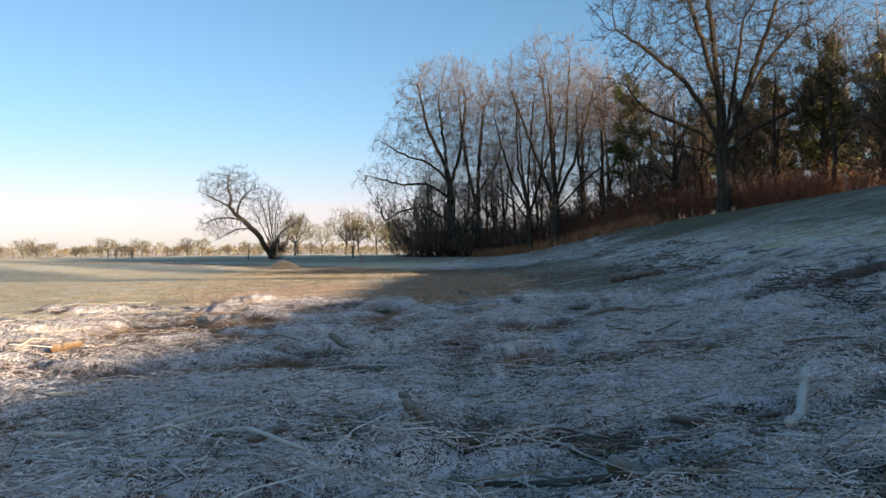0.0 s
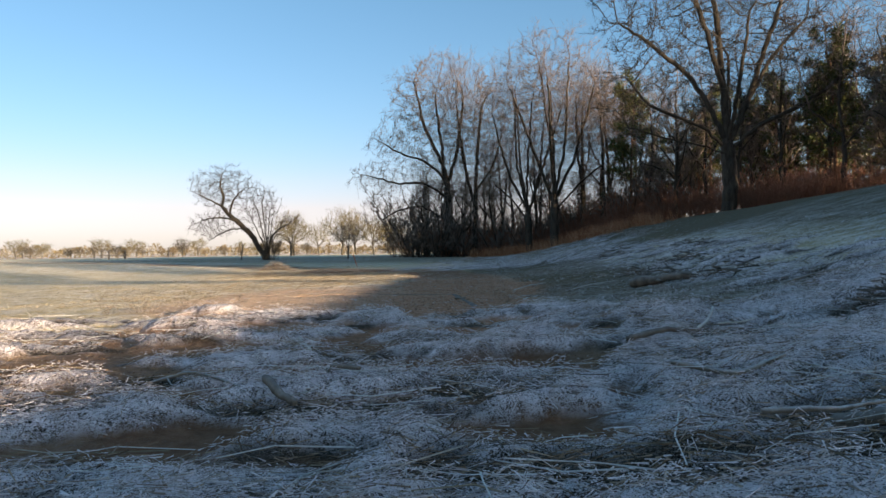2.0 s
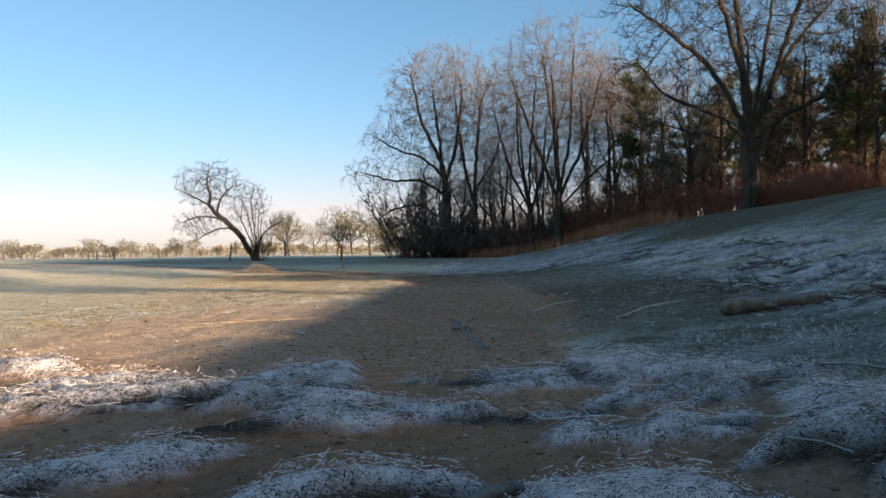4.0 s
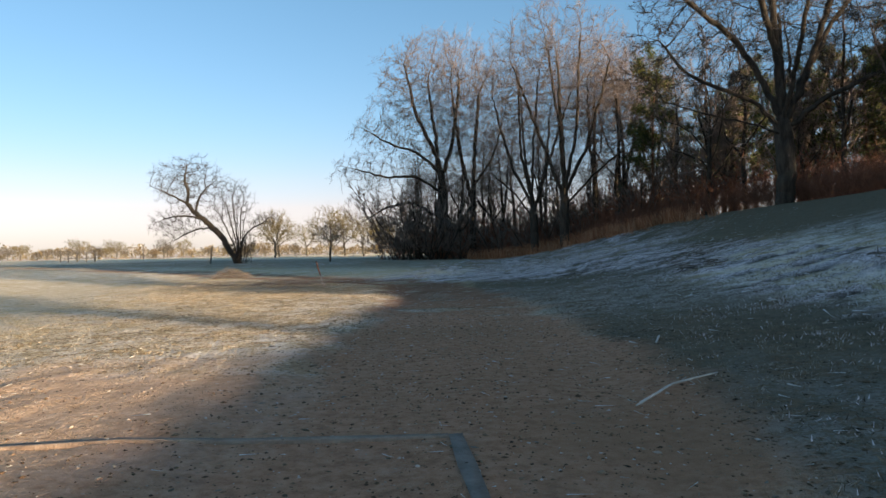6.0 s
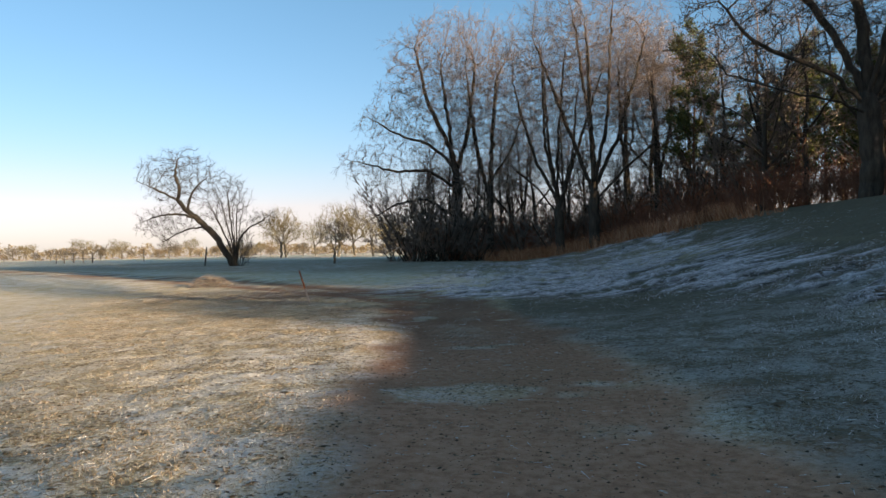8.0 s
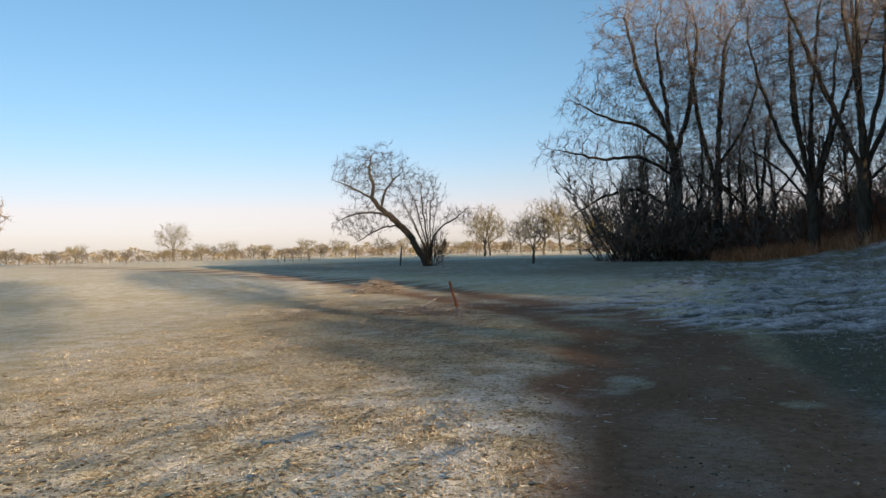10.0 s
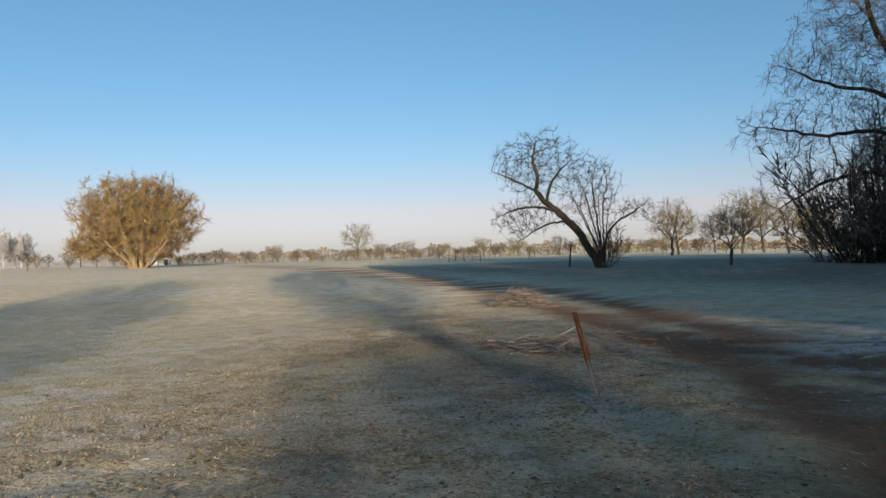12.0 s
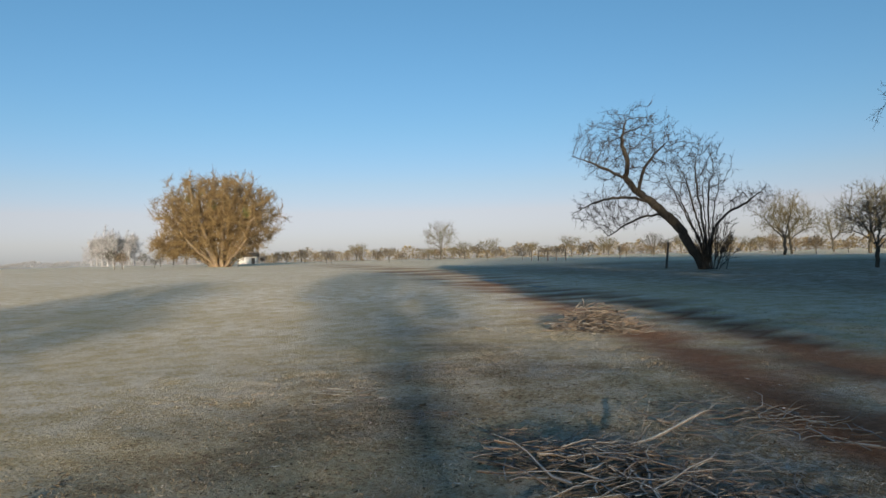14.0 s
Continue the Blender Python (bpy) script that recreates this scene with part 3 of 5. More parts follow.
def crown_tree(name, seed, paths, lobes, bark, twig, label, count=1500, step=0.5, reach=6.0, kill=0.9, droop=0.0, r_tip=0.012, r_foot=0.35,
               shoots=4, shoot=0.8, shoot_r=0.009, sub=3, up=0.1, split=0.05, category="tree", turns=90, wide=0.9):
    """A bare tree: limbs grown through its crown, with fine shoots on the outer ones."""
    rng = np.random.default_rng(seed)
    P, par = colonize(rng, paths, lobes, count, step, reach, kill, droop, turns)
    R, load = limb_radii(P, par, r_tip, r_foot)
    ob = tagged(new(name), label, category, GROUPS[name] if name in GROUPS else "")
    thick = R > split
    big = R > split * 2.5
    part("trunk", *merge([limb_mesh(P, par, R, load, big, 9), limb_mesh(P, par, R, load, thick & ~big, 6)]), bark, ob, smooth=True)
    at = np.nonzero((R < split * 0.9) & (par >= 0))[0]
    own = np.repeat(at, shoots)
    tan = unit(P[own] - P[par[own]])
    f = rng.random((len(own), 1))
    start = P[par[own]] * (1 - f) + P[own] * f
    out = unit(tan + wide * rng.normal(0, 0.75, tan.shape) + np.array([0, 0, up]))
    ln = shoot * rng.uniform(0.35, 1.25, (len(own), 1))
    S = np.stack([start, start + out * ln], 1)
    SR = shoot_r * np.array([1.0, 0.5])[None] * rng.uniform(0.7, 1.2, (len(own), 1))
    batches = [(S, SR, 3)]
    if sub:
        batches.append(spawn(rng, S, SR, sub, 0.2, 1.0, 42, 0.55, 2, up * 0.5, 0.2, shoot_r * 0.75) + (3,))
    v, f = twigs(batches)
    part("crown", *merge([limb_mesh(P, par, R, load, ~thick, 3), (v, f)]), twig, ob)
    return ob


def pine(name, seed, height, label):
    rng = np.random.default_rng(seed)
    ob = tagged(new(name), label, "tree", GROUPS[name] if name in GROUPS else "")
    P, R = line([(0, 0, -0.3), (rng.normal(0, 0.15), rng.normal(0, 0.15), height * 0.5), (rng.normal(0, 0.3), rng.normal(0, 0.3), height)], height * 0.014, 0.03, 12)
    B, BR = spawn(rng, P, R, k=36, t0=0.22, t1=0.99, ang=70, length=0.27, n=6, up=0.06, wig=0.12, rmin=0.02, thin=0.45, tipfall=0.55)
    C, CR = spawn(rng, B, BR, k=7, t0=0.3, t1=1.0, ang=45, length=0.42, n=2, up=0.10, wig=0.15, rmin=0.012, thin=0.5)
    part("trunk", *tubes([(P, R, 8)]), PINE_BARK, ob, smooth=True)
    part("bough", *twigs([(B, BR, 3), (C, CR, 3)]), PINE_BARK, ob)
    high = C[:, 0, 2] > height * 0.36
    ends = np.concatenate([C[high][:, 1], C[high].mean(1), 0.25 * C[high][:, 0] + 0.75 * C[high][:, 1], B[-70:, -1]])
    cen = np.repeat(ends, 9, axis=0) + rng.normal(0, 0.17, (len(ends) * 9, 3))
    way = unit(rng.normal(0, 1, cen.shape) + np.array([0, 0, 0.45]))
    side = unit(np.cross(way, rng.normal(0, 1, cen.shape)))
    ln = rng.uniform(0.25, 0.6, (len(cen), 1))
    V = np.stack([cen - side * 0.05, cen + side * 0.05, cen + way * ln], 1).reshape(-1, 3)
    part("needles", V, np.arange(len(V)).reshape(-1, 3), NEEDLE, ob)
    return ob


def shrub(name, seed, height, bark, twig, label, stems=14, k=6, fine=3, flare=0.5):
    rng = np.random.default_rng(seed)
    a = rng.uniform(0, 2 * np.pi, stems)
    start = np.stack([np.cos(a), np.sin(a), 0 * a], 1) * rng.uniform(0, 0.25, (stems, 1)) * height + np.array([0, 0, -0.05])
    way = np.stack([np.cos(a) * flare, np.sin(a) * flare, np.ones(stems)], 1) + rng.normal(0, 0.2, (stems, 3))
    P = grow(rng, start, way, height * rng.uniform(0.6, 1.1, stems), 6, 0.05, 0.1)
    R = height * 0.008 * np.linspace(1, 0.35, 6)[None].repeat(stems, 0)
    C, CR = spawn(rng, P, R, k, 0.15, 1.0, 34, 0.5, 4, 0.05, 0.15, 0.011 * height / 3)
    E_, ER = spawn(rng, C, CR, fine, 0.2, 1.0, 36, 0.6, 2, 0.04, 0.15, 0.012 * height / 3)
    ob = tagged(new(name), label, "shrub", GROUPS[name] if name in GROUPS else "")
    part("stem", *tubes([(P, R, 4)]), bark, ob)
    part("crown", *twigs([(C, CR, 3), (E_, ER * 1.25, 3)]), twig, ob)
    return ob


def small_tree(name, seed, height, bark, twig, label, wide=1.0, dense=5, bole=0.28, tall=0.55, fine_r=0.0024):
    rng = np.random.default_rng(seed)
    P, R = line([(0, 0, -0.1), (rng.normal(0, 0.1), rng.normal(0, 0.1), height * 0.25), (rng.normal(0, 0.2), rng.normal(0, 0.2), height * tall)], height * 0.026, height * 0.007, 8)
    lv = [dict(k=12, t0=bole / tall * 0.7, t1=1.0, ang=66 * wide, length=0.5 / tall, n=6, up=0.14, wig=0.2, rmin=height * 0.005, thin=0.55, tipfall=0.25),
          dict(k=6, t0=0.15, t1=1.0, ang=52, length=0.5, n=3, up=0.03, wig=0.25, rmin=height * 0.003, thin=0.6, tipfall=0.15),
          dict(k=dense, t0=0.1, t1=1.0, ang=56, length=0.75, n=2, up=0.02, wig=0.25, rmin=height * fine_r, thin=0.6, tipfall=0.2)]
    return bare_tree(name, seed, [(P, R)], lv, bark, twig, label, sides=(7, 5, 3, 3, 3))


OAK_LABEL = "tall bare oak with dark furrowed trunk at the wood's edge"
slim_oak = crown_tree("oak_tree", 3, [(None, [(0, 0, -0.3), (0.1, 0, 5), (0.3, 0, 9), (0.8, 0, 14.5)]), (0, [(0, 0, 5.2), (-1.0, 0.3, 9.5), (-1.5, 0.3, 14.5)]),
                                      (0, [(0.2, 0, 6.5), (2.0, -0.4, 9), (2.8, -0.4, 12)]), (0, [(0, 0, 4.6), (-1.8, -0.6, 6.2), (-3.4, -0.8, 6.6)])],
                      [((0.2, 0, 13.6), (3.9, 4.0, 6.2), 0.82), ((0, -0.3, 6.8), (3.6, 2.6, 2.2), 0.18)], BARK, TWIG, OAK_LABEL, 3000, 0.42, 6, 0.6, r_tip=0.010, r_foot=0.30, shoots=2, shoot=1.0, shoot_r=0.0065, sub=6, up=0.22)
vase_oak = crown_tree("oak_tree", 5, [(None, [(0, 0, -0.3), (0.1, 0, 3.2), (0.2, 0, 5.4), (-0.2, 0.4, 9.5), (-0.9, 0.6, 15)]), (0, [(0.1, 0, 3.4), (-1.2, 0.1, 7), (-3.4, 0, 13)]),
                                      (0, [(0.2, 0, 4.4), (1.0, -0.4, 8.4), (1.4, -0.4, 15)]), (0, [(0.1, 0, 3.8), (1.9, 0.3, 7.4), (3.6, 0.3, 13.4)]),
                                      (0, [(0.1, 0, 3.6), (0.3, 1.8, 8), (0.2, 2.4, 14)]), (0, [(0.1, 0, 3.0), (2.2, -0.8, 5.2), (5.0, -0.9, 7.4)]), (0, [(0.1, 0, 3.2), (-0.4, -1.9, 8), (-0.6, -2.6, 13)])],
                      [((0, 0, 11.8), (5.3, 4.6, 5.9), 0.86), ((3.6, -0.6, 6.6), (2.5, 2.0, 1.9), 0.14)], BARK, TWIG, OAK_LABEL, 3600, 0.42, 6, 0.6, r_tip=0.010, r_foot=0.34, shoots=2, shoot=1.0, shoot_r=0.0065, sub=6, up=0.22)
# oaks out of view, added only to cast broken shade on the ground
low_shade_oak = crown_tree("oak_tree", 9, [(None, [(0, 0, -0.3), (0, 0, 3), (0.3, 0, 7), (0.2, 0, 11)]), (0, [(0, 0, 3), (2.2, 0.5, 5), (4, 0.8, 7)]), (0, [(0, 0, 3), (-2.2, 0.5, 5.4), (-4, 0.8, 7.4)])],
                       [((0, 0, 7.6), (5.0, 5.0, 4.2), 1.0)], BARK, TWIG, "unseen bare oak added to cast broken shade, with a broad low crown on the slope", 1100, 0.5, 6, 0.8, r_foot=0.26, shoots=2, sub=5, shoot_r=0.020)
tall_shade_oak = crown_tree("oak_tree", 10, [(None, [(0, 0, -0.3), (0.1, 0, 6), (0.2, 0, 11), (0.4, 0, 17)]), (0, [(0.1, 0, 9.5), (2, 0.5, 12), (3, 0.8, 15)]), (0, [(0.1, 0, 9), (-2, 0.5, 12), (-3, 0.8, 15)])],
                      [((0.2, 0, 14.5), (4.6, 4.6, 4.6), 1.0)], BARK, TWIG, "unseen tall bare oak added to cast shade, with a high crown behind the slope", 1100, 0.5, 6, 0.8, r_foot=0.24, shoots=3, sub=5, shoot_r=0.024)
# (which, x, y, turn, size)
OAKS = [(slim_oak, 1.4, 70, 0, 1.0), (slim_oak, 4.4, 73, 130, 0.62), (vase_oak, 7.7, 57.8, 0, 1.0), (vase_oak, 5.9, 60.0, 150, 0.9), (slim_oak, 10.8, 62, 70, 0.78),
        (slim_oak, 13.4, 63, 200, 0.74), (vase_oak, 16.5, 66, 100, 0.8), (slim_oak, -3.6, 68.9, 210, 0.36),
        # unseen casters, each set where its shade should fall
        (tall_shade_oak, 44.7, -12.4, 20, 0.72), (tall_shade_oak, 51.0, -29.7, 0, 1.0), (low_shade_oak, 23, 20, 30, 1.0), (low_shade_oak, 22, 25, 60, 1.0), (low_shade_oak, 42.4, -10.9, 100, 0.58), (low_shade_oak, 45.2, -8.9, 10, 0.62), (low_shade_oak, 48.3, -6.9, 160, 0.66), (low_shade_oak, 42.4, -12.3, 220, 0.53), (low_shade_oak, 46.0, -14.1, 60, 0.58), (low_shade_oak, 44.6, -34.1, 130, 0.50), (low_shade_oak, 47.6, -36.7, 60, 0.53)]
seen = set()
for which, x, y, turn, size in OAKS:
    put(which, x, y, float(land(x, y)), turn, size, which.name not in seen)
    seen.add(which.name)

edge_oak = crown_tree("oak_tree", 15, [(None, [(0, 0, -0.3), (0.15, 0, 4), (0, 0, 7), (-0.5, 0, 11), (-1.0, 0, 16)]), (0, [(0.1, 0, 5.8), (-2.2, -0.5, 7.4), (-4.8, -0.7, 7.3), (-8.8, -0.8, 8.4)]),
                                       (0, [(0, 0, 7.5), (-2.0, 0.2, 9.6), (-4.5, 0.1, 10.3), (-7.2, 0, 12)]), (0, [(0.1, 0, 3.4), (-2.5, -1.0, 5.1), (-5.0, -1.2, 4.6), (-7.2, -1.3, 3.2)]),
                                       (0, [(0, 0, 7), (1.2, 0.3, 11), (1.8, 0.3, 16)]), (0, [(-0.2, 0, 8.8), (-2.2, -0.3, 13), (-3.0, -0.4, 17)])],
                      [((-0.8, 0, 14.2), (4.9, 4.4, 6.1), 0.62), ((-5.8, -0.7, 8.0), (3.7, 1.8, 1.9), 0.14), ((-5.2, 0, 11.3), (3.0, 1.8, 1.8), 0.11), ((-5.2, -1.2, 4.4), (3.5, 1.9, 2.3), 0.13)],
                      BARK, TWIG, "broad bare oak at the wood's corner with long low limbs", 5200, 0.42, 6, 0.58, r_tip=0.012, r_foot=0.38, shoots=2, shoot=1.0, shoot_r=0.0085, sub=6, up=0.2)
put(edge_oak, -1.3, 70, float(land(-1.3, 70)), 0, 1.0, True)

big_oak = crown_tree("oak_tree", 21, [(None, [(0, 0, -0.3), (0.05, 0, 1.6), (0, 0, 3.4), (-0.1, 0.2, 7), (-0.3, 0.4, 10.5), (-0.8, 0.3, 15)]),
                                      (0, [(0, 0, 3.4), (-1.2, -0.2, 4.6), (-2.8, -0.4, 5.3), (-4.4, -0.5, 5.8), (-5.8, -0.5, 7.6)]), (0, [(0, 0, 3.7), (-0.9, 0.3, 6), (-2.0, 0.4, 7.9), (-3.6, 0.4, 9.2), (-6.0, 0.3, 11)]),
                                      (0, [(0, 0, 3.6), (1.0, -0.3, 6), (1.9, -0.4, 8.6), (3.2, -0.5, 12.5)]), (0, [(0, 0, 3.3), (1.8, -0.5, 4.9), (3.9, -0.8, 5.7), (6.4, -1.0, 7.6)]),
                                      (0, [(0, 0, 3.1), (-1.6, -0.8, 3.6), (-3.7, -1.0, 4.0), (-5.8, -1.2, 4.6)]), (0, [(0, 0, 3.5), (0.6, 1.2, 6.5), (1.0, 2.4, 9.5)]), (0, [(0, 0, 3.6), (0.2, -1.4, 7), (0.4, -2.4, 10.5)]),
                                      (0, [(-0.1, 0.2, 7), (-1.2, -0.4, 10), (-2.4, -0.6, 13.5)]), (0, [(1.0, -0.3, 6), (2.6, 0.4, 8.6), (4.8, 0.6, 11)])],
                     [((0, 0, 11.4), (7.0, 5.4, 6.0), 0.76), ((-5.2, -0.6, 6.4), (2.6, 2.0, 2.2), 0.12), ((5.6, -0.9, 7.4), (2.6, 2.0, 2.0), 0.12)],
                     BARK, BARK, "great dark oak standing alone before the pines, wide bare crown", 4200, 0.40, 7, 0.58, r_tip=0.012, r_foot=0.42, shoots=2, shoot=0.9, shoot_r=0.009, sub=5, up=0.15)
put(big_oak, 15.4, 40.8, float(land(15.4, 40.8)), 0, 1.0, True)

EDGE_X = [-6, 2, 9, 12, 14.5, 17, 17.5, 18.5]
EDGE_Y = [69.5, 67.5, 59.5, 53, 47, 40, 33, 26]


def edge_at(t):
    """A place along the wood's edge and the way into the wood; t from 0 to 1."""
    s = np.linspace(0, 1, len(EDGE_X))
    x, y = np.interp(t, s, EDGE_X), np.interp(t, s, EDGE_Y)
    dx, dy = np.interp(t + 0.02, s, EDGE_X) - np.interp(t - 0.02, s, EDGE_X), np.interp(t + 0.02, s, EDGE_Y) - np.interp(t - 0.02, s, EDGE_Y)
    q = math.hypot(dx, dy)
    return x, y, -dy / q, dx / q


PINE_LABEL = "dark green pine with bare lower trunk in the wood"
pines = [pine("pine_tree", 50 + i, 14.0, PINE_LABEL) for i in range(3)]
rngp = np.random.default_rng(8)
spots = [(13.8, 57, 0.78), (21.2, 40.5, 0.66)]
while len(spots) < 42:
    y = rngp.uniform(24, 74)
    x = rngp.uniform(17.5, 42)
    if x > 0.62 * y + 7 or x < np.interp(y, [24, 40, 48, 56, 74], [20, 19, 17, 16, 18]):
        continue
    if min(math.hypot(x - a, y - b) for a, b, _ in spots) > 2.7 and math.hypot(x - 15.4, y - 40.8) > 3:
        spots.append((x, y, rngp.uniform(0.68, 0.9) if y < 50 else rngp.uniform(0.72, 0.95)))
# unseen pines beside the way, added to shade the meadow by the wood
while len(spots) < 60:
    y = rngp.uniform(2, 30)
    x = rngp.uniform(20, 36)
    if 0.656 * x + 0.755 * y > 27 and x > 0.66 * y + 2 and min(math.hypot(x - a, y - b) for a, b, _ in spots) > 2.5:
        spots.append((x, y, rngp.uniform(0.72, 0.95)))
# further unseen pines that close a sunny gap in this shade
spots += [(21, 16.6, 0.85), (23, 15.4, 0.85), (22.2, 18.2, 0.9), (24.6, 14.6, 0.85), (21.4, 20.2, 0.85), (26, 12.6, 0.9), (28, 11, 0.9)]
for i, (x, y, size) in enumerate(spots):
    put(pines[i % 3], x, y, float(land(x, y)), rngp.uniform(0, 360), size, i < 3)

# slender young trees and undergrowth below them
sapling = crown_tree("young_tree", 64, [(None, [(0, 0, -0.2), (0.2, 0, 2.6), (-0.1, 0, 5.4), (0.3, 0.1, 9)]), (0, [(0.2, 0, 2.8), (1.4, 0.3, 4.6), (1.7, 0.3, 7)]), (0, [(0.1, 0, 3.4), (-1.4, -0.3, 5), (-2.0, -0.3, 7.4)])],
                     [((0.1, 0, 6.6), (2.6, 2.4, 3.9), 1.0)], BARK, TWIG, "slender dark bare young tree inside the wood", 800, 0.36, 5, 0.55, r_tip=0.009, r_foot=0.12, shoots=1, shoot=0.8, shoot_r=0.006, sub=5, up=0.2)
for i, (x, y, size) in enumerate(((3.0, 71, 1.1), (11.8, 58.2, 1.15), (12.4, 61, 1.25), (15.0, 55.0, 1.0), (-1.9, 72.5, 1.0),
                                  (0.2, 68.4, 0.7), (16.6, 54, 1.15), (17.2, 49.5, 1.0), (18.2, 45.8, 1.05), (19.4, 43, 1.0), (20.2, 38, 0.95), (22.4, 36, 1.0), (21.8, 42, 1.1), (24.0, 39.5, 1.1), (0.6, 75, 1.3), (2.6, 77, 1.2), (5.4, 76, 1.3), (7.4, 70, 1.2), (-3.4, 74, 1.0))):
    put(sapling, x, y, float(land(x, y)), 67 * i, size, i == 0)
young = [small_tree("young_tree", 60 + i, 9.0, BARK, TWIG, "slender bare young tree inside the wood", 0.6, 5, 0.35, 0.85) for i in range(2)]
rngs = np.random.default_rng(9)
for i in range(34):
    x, y, nx, ny = edge_at((i + rngs.random()) / 34)
    d = rngs.uniform(1.5, 10)
    x, y = x + nx * d, y + ny * d
    put(young[i % 2], x, y, float(land(x, y)), rngs.uniform(0, 360), rngs.uniform(0.5, 1.0), i < 2)
brushes = [shrub("shrub", 70 + i, 3.2, BRUSH, BRUSH, "tangled brown bare undergrowth at the foot of the wood") for i in range(3)]
for i in range(96):
    x, y, nx, ny = edge_at((i + rngs.random()) / 96)
    d = rngs.uniform(0.6, 3.0) if i % 2 else rngs.uniform(3, 9)
    x, y = x + nx * d, y + ny * d
    if math.hypot(x - 15.4, y - 40.8) < 1.6:
        continue
    put(brushes[i % 3], x, y, float(land(x, y)), rngs.uniform(0, 360), rngs.uniform(0.7, 1.25) * (0.55 if y < 42 else 1.0), i < 3)
for i in range(64):
    x, y, nx, ny = edge_at(0.10 + 0.72 * (i + rngs.random()) / 64)
    d = rngs.uniform(-0.7, 0.7)
    put(brushes[i % 3], x + nx * d, y + ny * d, float(land(x + nx * d, y + ny * d)), rngs.uniform(0, 360), rngs.uniform(0.32, 0.62))
for i in range(40):
    x, y = rngs.uniform(-6, 12), rngs.uniform(66, 78)
    put(brushes[i % 3], x, y + (2 - x) * 0.2, float(land(x, y)), rngs.uniform(0, 360), rngs.uniform(0.8, 1.3))
# bushes out of view on the crest, added to shade the turf beyond the track
for i, (x, y) in enumerate(((20.0, 11.0), (20.6, 12.0), (19.8, 12.8), (20.8, 13.6), (20.1, 14.4), (21.0, 15.2), (20.2, 16.0), (21.6, 12.9), (21.8, 14.6), (21.4, 11.4), (20.4, 11.6), (20.4, 12.5), (20.4, 13.3), (21.0, 14.0), (20.6, 14.9), (21.0, 12.4), (20.4, 16.6), (20.8, 17.4), (20.2, 18.2), (20.6, 19.2))):
    put(brushes[i % 3], x, y, float(land(x, y)), 80 * i, 0.72)
for i in range(24):
    x, y = rngs.uniform(17.2, 24), rngs.uniform(35, 47)
    put(brushes[i % 3], x, y, float(land(x, y)), rngs.uniform(0, 360), rngs.uniform(0.55, 0.8))
for i, (x, y) in enumerate(((16.6, 43.2), (17.4, 42.0), (15.9, 44.6), (18.2, 41.0), (16.9, 45.2), (17.9, 43.6), (18.8, 39.4), (15.2, 46.0))):
    put(brushes[i % 3], x, y, float(land(x, y)), 48 * i, 0.62)
# unseen row of bushes, added to block sun gaps below the pines
for i in range(16):
    x, y = 19.6 + 0.9 * (i % 3) + 0.08 * i, 23.4 + 0.5 * i
    put(brushes[i % 3], x, y, float(land(x, y)), 55 * i, 1.0)
corner = [shrub("shrub", 80 + i, 6.0, BARK, TWIG, "tall dark bare bush at the wood's corner", 14, 7, 6, 0.55) for i in range(1)]
TALL = [(-4.6, 68.0, 0.95), (-4.2, 67.6, 1.15), (-2.0, 67.2, 1.0), (-2.6, 66.8, 0.8), (-6.2, 69.5, 0.7), (0.4, 66.6, 0.7), (3.5, 65, 0.75), (6, 62.5, 0.7), (9.5, 61, 0.7), (13, 56, 0.7), (15.5, 52, 0.7)]
for i in range(22):
    TALL.append((-3 + 22 * i / 21 + rngs.uniform(-0.6, 0.6), 76 - 0.5 * i + rngs.uniform(-2, 4), rngs.uniform(0.55, 0.95)))
for i, (x, y, size) in enumerate(TALL):
    put(corner[0], x, y, float(land(x, y)), 70 * i, size, i == 0)

# tall dry grass along the wood
rngd = np.random.default_rng(14)
nt = 14000
tt = rngd.random(nt)
ed = np.array([edge_at(t) for t in tt])
off = rngd.normal(-0.4, 1.1, nt)
bx, by = ed[:, 0] + ed[:, 2] * off, ed[:, 1] + ed[:, 3] * off
keep = (fbm(bx * 0.7, by * 0.7, 61, 3) > 0.50) & (bx > 1) & (bx < 13)
bx, by = np.repeat(bx[keep], 6), np.repeat(by[keep], 6)
bx, by = bx + rngd.normal(0, 0.12, bx.size), by + rngd.normal(0, 0.12, bx.size)
base = np.stack([bx, by, land(bx, by) - 0.02], 1)
way = unit(rngd.normal(0, 0.35, base.shape) + np.array([-0.1, -0.2, 1.0]))
side = unit(np.cross(way, rngd.normal(0, 1, base.shape)))
ln = rngd.uniform(0.35, 1.1, (len(base), 1))
V = np.stack([base - side * 0.018, base + side * 0.018, base + way * ln], 1).reshape(-1, 3)
tagged(part("dry_grass", V, np.arange(len(V)).reshape(-1, 3), DRY_GRASS), "tall rusty dry grass along the wood's edge", "grass", kind="stuff")

# the leaning tree on the meadow
LX, LY = -17.9, 64.5
def lp(a, h, dep=0.0):
    """A place on the leaning tree: across the meadow, up, and away."""
    return (a * 0.93 - dep * 0.37, a * 0.37 + dep * 0.93, h)


